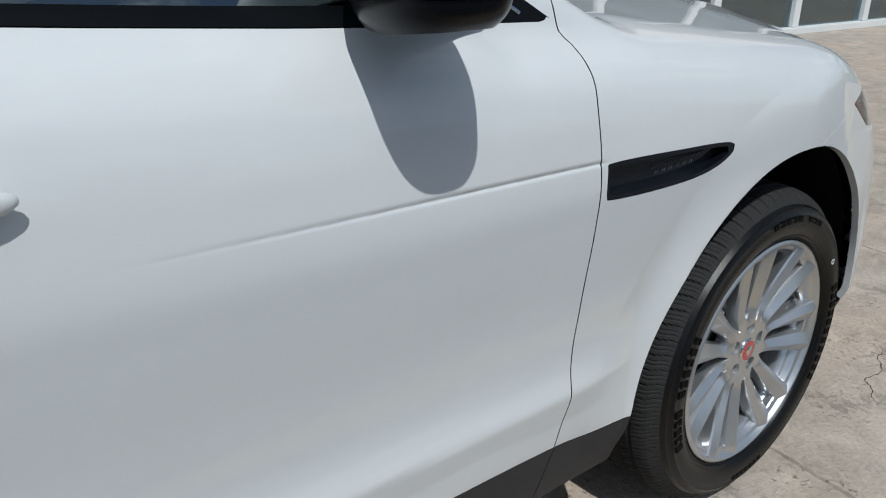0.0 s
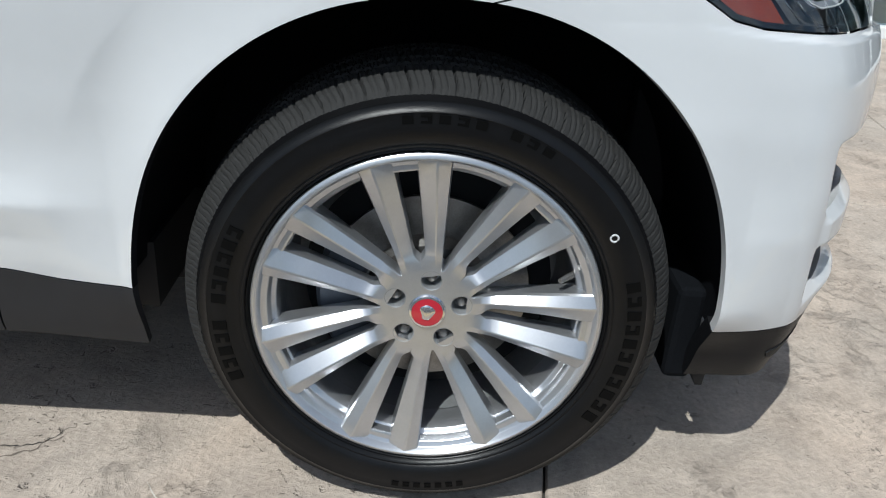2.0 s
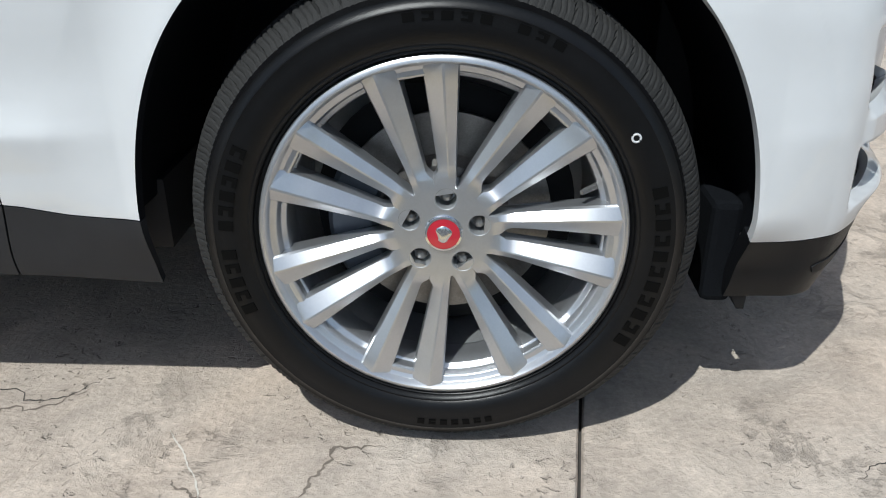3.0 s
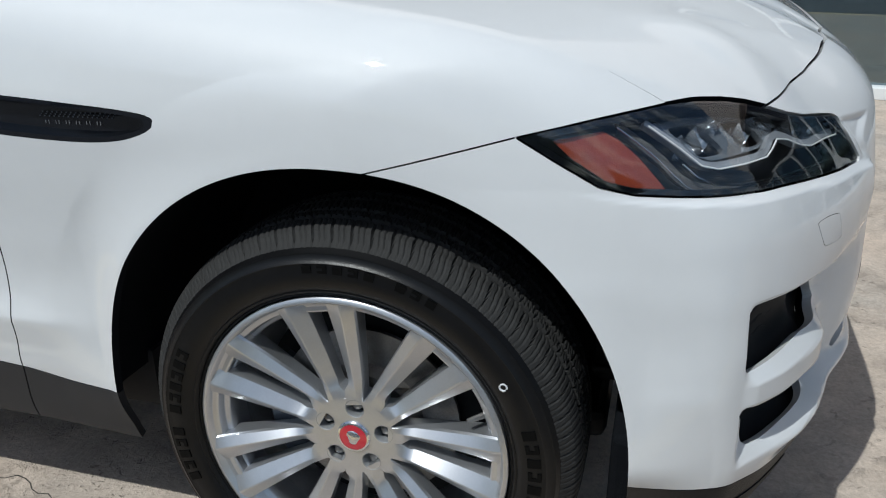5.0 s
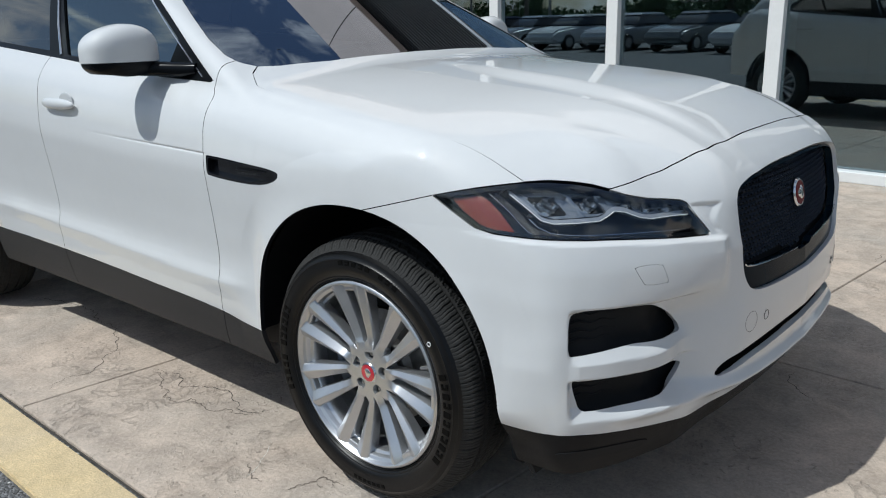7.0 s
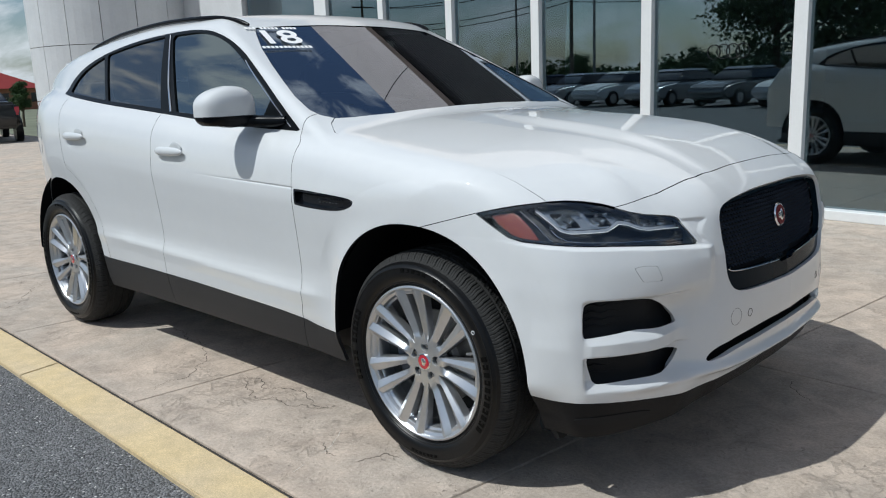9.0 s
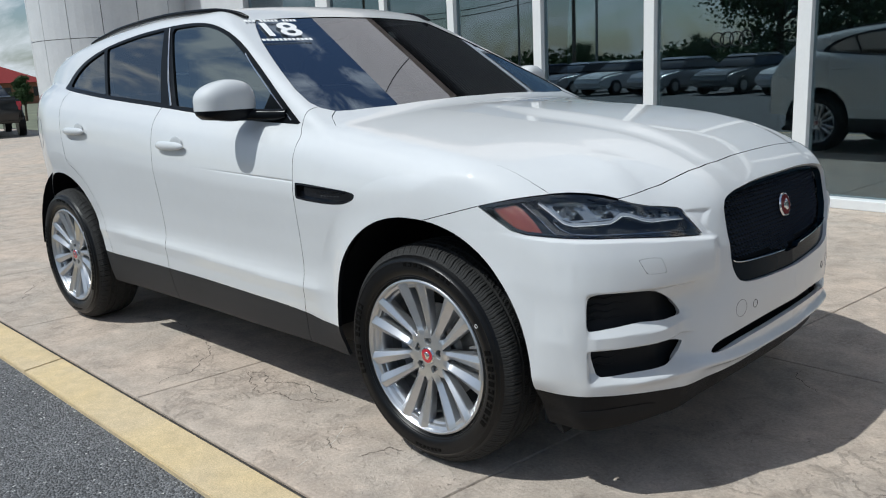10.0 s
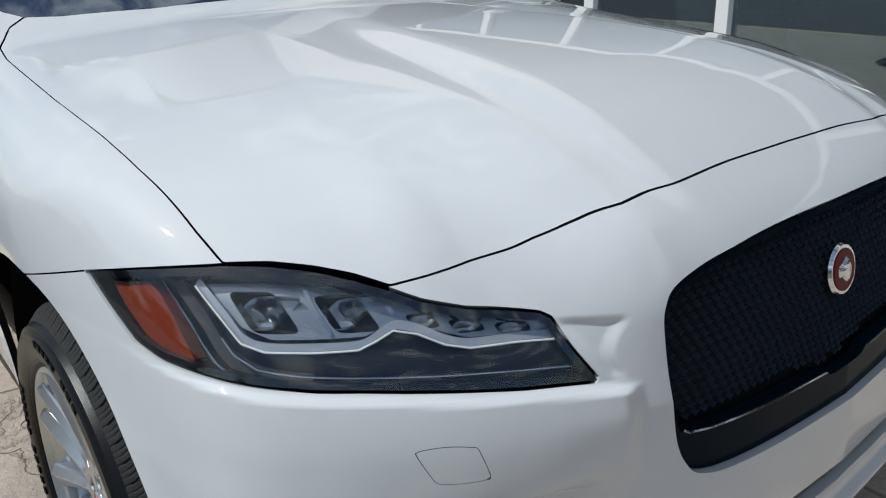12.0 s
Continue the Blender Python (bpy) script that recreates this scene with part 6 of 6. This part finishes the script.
for off, w, count in ((0.108, 0.25, 14), (-0.105, 0.235, 12)):
    for k in range(count):
        if k in (3, 9) and off > 0:
            continue
        bm = bmesh.new()
        c = p + nn * 0.006 + du * (-w / 2 + w * (k + 0.5) / count) + dv * off
        m = Matrix.Translation(c) @ Matrix((du, dv, nn)).transposed().to_4x4()
        box(bm, -w / count * 0.36, w / count * 0.36, -0.0115, 0.0115, -0.0004, 0.0004, m=m)
        part("letter_bar", bm, WHITE_INK, sticker)

# ---- across the lot ----
def plain_car(name, label, mat, m, pickup=False):
    """A parked car seen far off: lofted body, dark glasshouse, four wheels."""
    c = thing(name, label, "truck" if pickup else "car", m)
    bm = bmesh.new()
    if pickup:
        prof = [(2.9, 0.55, 0.95), (2.85, 0.45, 1.10), (1.5, 0.45, 1.22), (1.0, 0.45, 1.25), (-0.9, 0.45, 1.28), (-1.0, 0.45, 1.25), (-2.9, 0.45, 1.25), (-2.95, 0.55, 1.0)]
    else:
        prof = [(2.28, 0.42, 0.66), (2.12, 0.28, 0.80), (1.7, 0.26, 0.89), (1.1, 0.26, 0.96), (0.5, 0.26, 1.0), (-1.4, 0.26, 1.03), (-2.0, 0.30, 1.0), (-2.3, 0.42, 0.86)]
    half = 0.98 if pickup else 0.9
    rows = []
    for x, z0, z1 in prof:
        w = half - 0.10 * (abs(x) / 2.9) ** 4
        rows.append([bm.verts.new((x, y, z)) for y, z in ((-w * 0.94, z0), (-w, (z0 + z1) / 2), (-w * 0.93, z1), (w * 0.93, z1), (w, (z0 + z1) / 2), (w * 0.94, z0))])
    for a, b in zip(rows[:-1], rows[1:]):
        for k in range(6):
            bm.faces.new((a[k], a[(k + 1) % 6], b[(k + 1) % 6], b[k]))
    bm.faces.new(rows[0])
    bm.faces.new(rows[-1])
    bmesh.ops.recalc_face_normals(bm, faces=bm.faces)
    bmesh.ops.bevel(bm, geom=bm.edges[:], offset=0.09, segments=3, affect="EDGES")
    part("body", bm, mat, c, smooth=True)
    cab = [(1.0, 0.35, 1.22, 1.85), (0.35, -0.9)] if pickup else [(0.9, 0.2, 0.98, 1.45), (-1.2, -2.0)]
    (xf, xt, zl, zt), (xb, xe) = cab
    for nm, mt, grow, z0, z1 in (("glasshouse", BLACK_GLOSS, 0.0, zl, zt - 0.11), ("cab_roof", mat, 0.012, zt - 0.11, zt)):
        bm = bmesh.new()
        f0, f1 = (z0 - zl) / (zt - zl), (z1 - zl) / (zt - zl)
        lo = [(xf + (xt - xf) * f0, 0.84 - 0.22 * f0), (xe + (xb - xe) * f0, 0.84 - 0.22 * f0)]
        hi = [(xf + (xt - xf) * f1, 0.84 - 0.22 * f1), (xe + (xb - xe) * f1, 0.84 - 0.22 * f1)]
        q = [bm.verts.new((x + (grow if i == 0 else -grow), s * (w + grow), z0)) for i, (x, w) in enumerate(lo) for s in (-1, 1)]
        r = [bm.verts.new((x, s * w, z1)) for x, w in hi for s in (-1, 1)]
        for f in ((q[0], q[1], q[3], q[2]), (r[0], r[1], r[3], r[2]), (q[0], q[1], r[1], r[0]), (q[2], q[3], r[3], r[2]), (q[0], q[2], r[2], r[0]), (q[1], q[3], r[3], r[1])):
            bm.faces.new(f)
        bmesh.ops.recalc_face_normals(bm, faces=bm.faces)
        bmesh.ops.bevel(bm, geom=bm.edges[:], offset=0.05, segments=2, affect="EDGES")
        part(nm, bm, mt, c, smooth=True)
    for x in ((1.85, -1.85) if pickup else (1.4, -1.4)):
        for s in (-1, 1):
            bm = bmesh.new()
            r = 0.40 if pickup else 0.33
            lathe(bm, [(0.0, -0.10), (r * 0.6, -0.11), (r * 0.95, -0.11), (r, -0.06), (r, 0.10), (0.0, 0.10)], 28)
            bmesh.ops.translate(bm, vec=(x, s * (half - 0.09), r), verts=bm.verts)
            tyre = part("tyre", bm, RUBBER, c, smooth=True)
            bm = bmesh.new()
            lathe(bm, [(0.0, -0.005), (r * 0.58, 0.0), (r * 0.62, 0.02)], 20)
            bmesh.ops.transform(bm, matrix=pose(x, s * (half + 0.022), r, 0, 0, 0 if s < 0 else 180), verts=bm.verts)
            part("rim", bm, ALLOY, tyre, smooth=True)
    for s in (-1, 1):
        boxed("tail_lamp", (-2.93 if pickup else -2.27, -2.90 if pickup else -2.24, s * 0.8 - 0.07, s * 0.8 + 0.07, 0.85, 1.1 if pickup else 0.95), RED, c, bevel=0.01)
    if pickup:
        boxed("plate", (-2.985, -2.96, -0.16, 0.16, 0.68, 0.82), FRAME_WHITE, c, "pale number plate", bevel=0.004)
    return c


plain_car("pickup_truck", "black pickup truck parked at the lot's far end", TRUCK, pose(-27.4, 6.03, -0.02, 0, 0, 168), pickup=True)
rng = random.Random(4)
paints = [SILVER_CAR, PANEL, TRUCK, SILVER_CAR, material("blue_car_paint", (0.03, 0.05, 0.10), 0.3, coat=1.0), material("grey_car_paint", (0.12, 0.125, 0.13), 0.3, coat=1.0)]
row_labels = ["silver saloon in a row across the lot", "white saloon in a row across the lot", "black saloon in a row across the lot", "silver saloon in a row across the lot",
              "dark blue saloon in a row across the lot", "grey saloon in a row across the lot"]
for i in range(12):
    k = (0, 1, 3, 5, 1, 0, 4, 3, 1, 0, 5, 1)[i]
    c = plain_car("parked_car", row_labels[k], paints[k], pose(-46 + i * 3.0, -15.5 + rng.uniform(-0.3, 0.3), -0.02, 0, 0, 88 + rng.uniform(-3, 3)))
    tagged(c, group="cars across the lot")

# brick house with a red roof beyond the truck
house = thing("house", "low brick building with a red metal roof", "house", pose(-120, 33.6, 0, 0, 0, 4))
boxed("wall", (-9, 9, -5, 5, -0.1, 2.7), BRICK, house, bevel=0.02)
bm = bmesh.new()
pts = [(-9.6, -5.6, 2.7), (9.6, -5.6, 2.7), (9.6, 5.6, 2.7), (-9.6, 5.6, 2.7), (-5.5, -0.5, 5.2), (7.5, -0.5, 5.2)]
vs = [bm.verts.new(q) for q in pts]
for f in ((0, 1, 5, 4), (1, 2, 5), (2, 3, 4, 5), (3, 0, 4), (3, 2, 1, 0)):
    bm.faces.new([vs[i] for i in f])
part("roof", bm, RED_ROOF, house, "red metal roof")
for k in range(5):
    boxed("window", (9.0, 9.03, -4 + k * 1.9, -3 + k * 1.9, 0.9, 2.1), BLACK_GLOSS, house, bevel=0.01)


def tree(label, m, height, spread, seed, low=0.4):
    """A tapered trunk with limbs and a crown of many small leaf clumps."""
    r = random.Random(seed)
    t = thing("tree", label, "tree", m)
    bm = bmesh.new()
    h = height * 0.45
    tube(bm, [(0, 0, -0.1), (0.05, 0.02, h * 0.5), (0.0, 0.1, h)], [height * 0.035, height * 0.026, height * 0.017], 9)
    tips = []
    for k in range(9):
        a = k * 2.4 + r.uniform(-0.4, 0.4)
        z0 = h * r.uniform(0.55, 1.0)
        rad = spread * r.uniform(0.45, 0.85)
        tip = (math.cos(a) * rad, math.sin(a) * rad, z0 + height * r.uniform(0.15, 0.42))
        tube(bm, [(0, 0.05, z0), (tip[0] * 0.5, tip[1] * 0.5, z0 + (tip[2] - z0) * 0.65), tip], [height * 0.014, height * 0.009, height * 0.003], 6)
        tips.append(tip)
    part("trunk", bm, BARK, t, smooth=True)
    verts, faces = [], []
    centres = tips + [(0, 0, height * 0.8), (0.3, -0.2, height * 0.65)] + [(r.uniform(-0.6, 0.6) * spread, r.uniform(-0.6, 0.6) * spread, height * r.uniform(low, 0.95)) for _ in range(22)]
    for cx, cy, cz in centres:
        size = spread * r.uniform(0.22, 0.42)
        for _ in range(480):
            v = Vector((r.gauss(0, 1), r.gauss(0, 1), r.gauss(0, 0.75)))
            p_ = Vector((cx, cy, cz)) + v * size * 0.55
            e1 = Vector((r.gauss(0, 1), r.gauss(0, 1), r.gauss(0, 1))).normalized()
            e2 = e1.cross(Vector((r.gauss(0, 1), r.gauss(0, 1), r.gauss(0, 1)))).normalized()
            s = r.uniform(0.08, 0.17) * (height / 9)
            k = len(verts)
            verts += [tuple(p_ + e1 * s), tuple(p_ + e2 * s * 0.7), tuple(p_ - e1 * s), tuple(p_ - e2 * s * 0.7)]
            faces.append((k, k + 1, k + 2, k + 3))
    link_mesh("crown", verts, faces, LEAF, t)
    return t


tree("leafy green tree beside the brick building", pose(-42, 12.45, -0.02), 2.2, 0.42, 3)
for i, (x, y, h) in enumerate(((-38.5, -41, 3.4), (-53, -42, 3.2), (-31.0, -40, 10.5), (-25.5, -41, 11), (-16, -46, 10), (-62, -50, 3.6), (12, -44, 10), (30, -42, 11))):
    tagged(tree("tall leafy green tree on the far side of the lot", pose(x, y, -0.05), h, h * 0.42, 10 + i, 0.2), group="trees across the lot")

# a low belt of woods on the horizon behind the lot
r = random.Random(77)
verts, faces = [], []
for k in range(22000):
    x = r.uniform(-130, 70)
    y = -62 + r.uniform(-4, 4)
    top = 2.3 + 0.6 * math.sin(x * 0.21) + 0.4 * math.sin(x * 0.53 + 1) + 0.4 * math.sin(x * 1.3)
    p_ = Vector((x, y, r.uniform(0.0, 1.0) ** 0.7 * top))
    e1 = Vector((r.gauss(0, 1), r.gauss(0, 1), r.gauss(0, 1))).normalized()
    e2 = e1.cross(Vector((r.gauss(0, 1), r.gauss(0, 1), r.gauss(0, 1)))).normalized()
    s = r.uniform(0.18, 0.4)
    q = len(verts)
    verts += [tuple(p_ + e1 * s), tuple(p_ + e2 * s * 0.7), tuple(p_ - e1 * s), tuple(p_ - e2 * s * 0.7)]
    faces.append((q, q + 1, q + 2, q + 3))
tagged(link_mesh("far_woods", verts, faces, LEAF), "dark green belt of far woods", "trees", kind="stuff")

# utility poles with wires, lamp posts
pole_at = [(-73, -30), (-44.3, -33), (-15, -36), (15, -38)]
for x, y in pole_at:
    u = thing("utility_pole", "weathered wooden utility pole with crossarms", "pole", pose(x, y, -0.1), group="utility poles")
    bm = bmesh.new()
    tube(bm, [(0, 0, 0), (0, 0, 5), (0, 0, 11)], [0.17, 0.15, 0.11], 10)
    part("post", bm, POLE, u, smooth=True)
    for z in (10.4, 9.3):
        boxed("crossarm", (-0.06, 0.06, -1.2, 1.2, z, z + 0.14), POLE, u, bevel=0.01)
wires = thing("overhead_wires", "sagging black overhead wires", "wire", kind="stuff")
for (x0, y0), (x1, y1) in zip(pole_at[:-1], pole_at[1:]):
    for off, z in ((-1.1, 10.5), (0.0, 10.5), (1.1, 10.5), (-1.0, 9.35), (1.0, 9.35), (0.2, 7.6), (0.2, 7.1)):
        bm = bmesh.new()
        tube(bm, [(x0 + (x1 - x0) * k / 10, y0 + (y1 - y0) * k / 10 + off, z - 0.1 - 0.9 * (1 - (k / 5 - 1) ** 2)) for k in range(11)], 0.034, 4)
        part("wire", bm, BLACK, wires)
for x, y in ((-29.5, -21), (-40, -24), (-12, -22)):
    u = thing("lot_lamp", "tall grey lamp post with twin heads", "street lamp", pose(x, y, -0.05), group="lamp posts")
    bm = bmesh.new()
    tube(bm, [(0, 0, 0), (0, 0, 7.5)], [0.09, 0.06], 10)
    part("post", bm, STEEL, u, smooth=True)
    for s in (-1, 1):
        boxed("lamp_head", (min(0, s * 0.9), max(0, s * 0.9), -0.16, 0.16, 7.4, 7.52), STEEL, u, bevel=0.03)
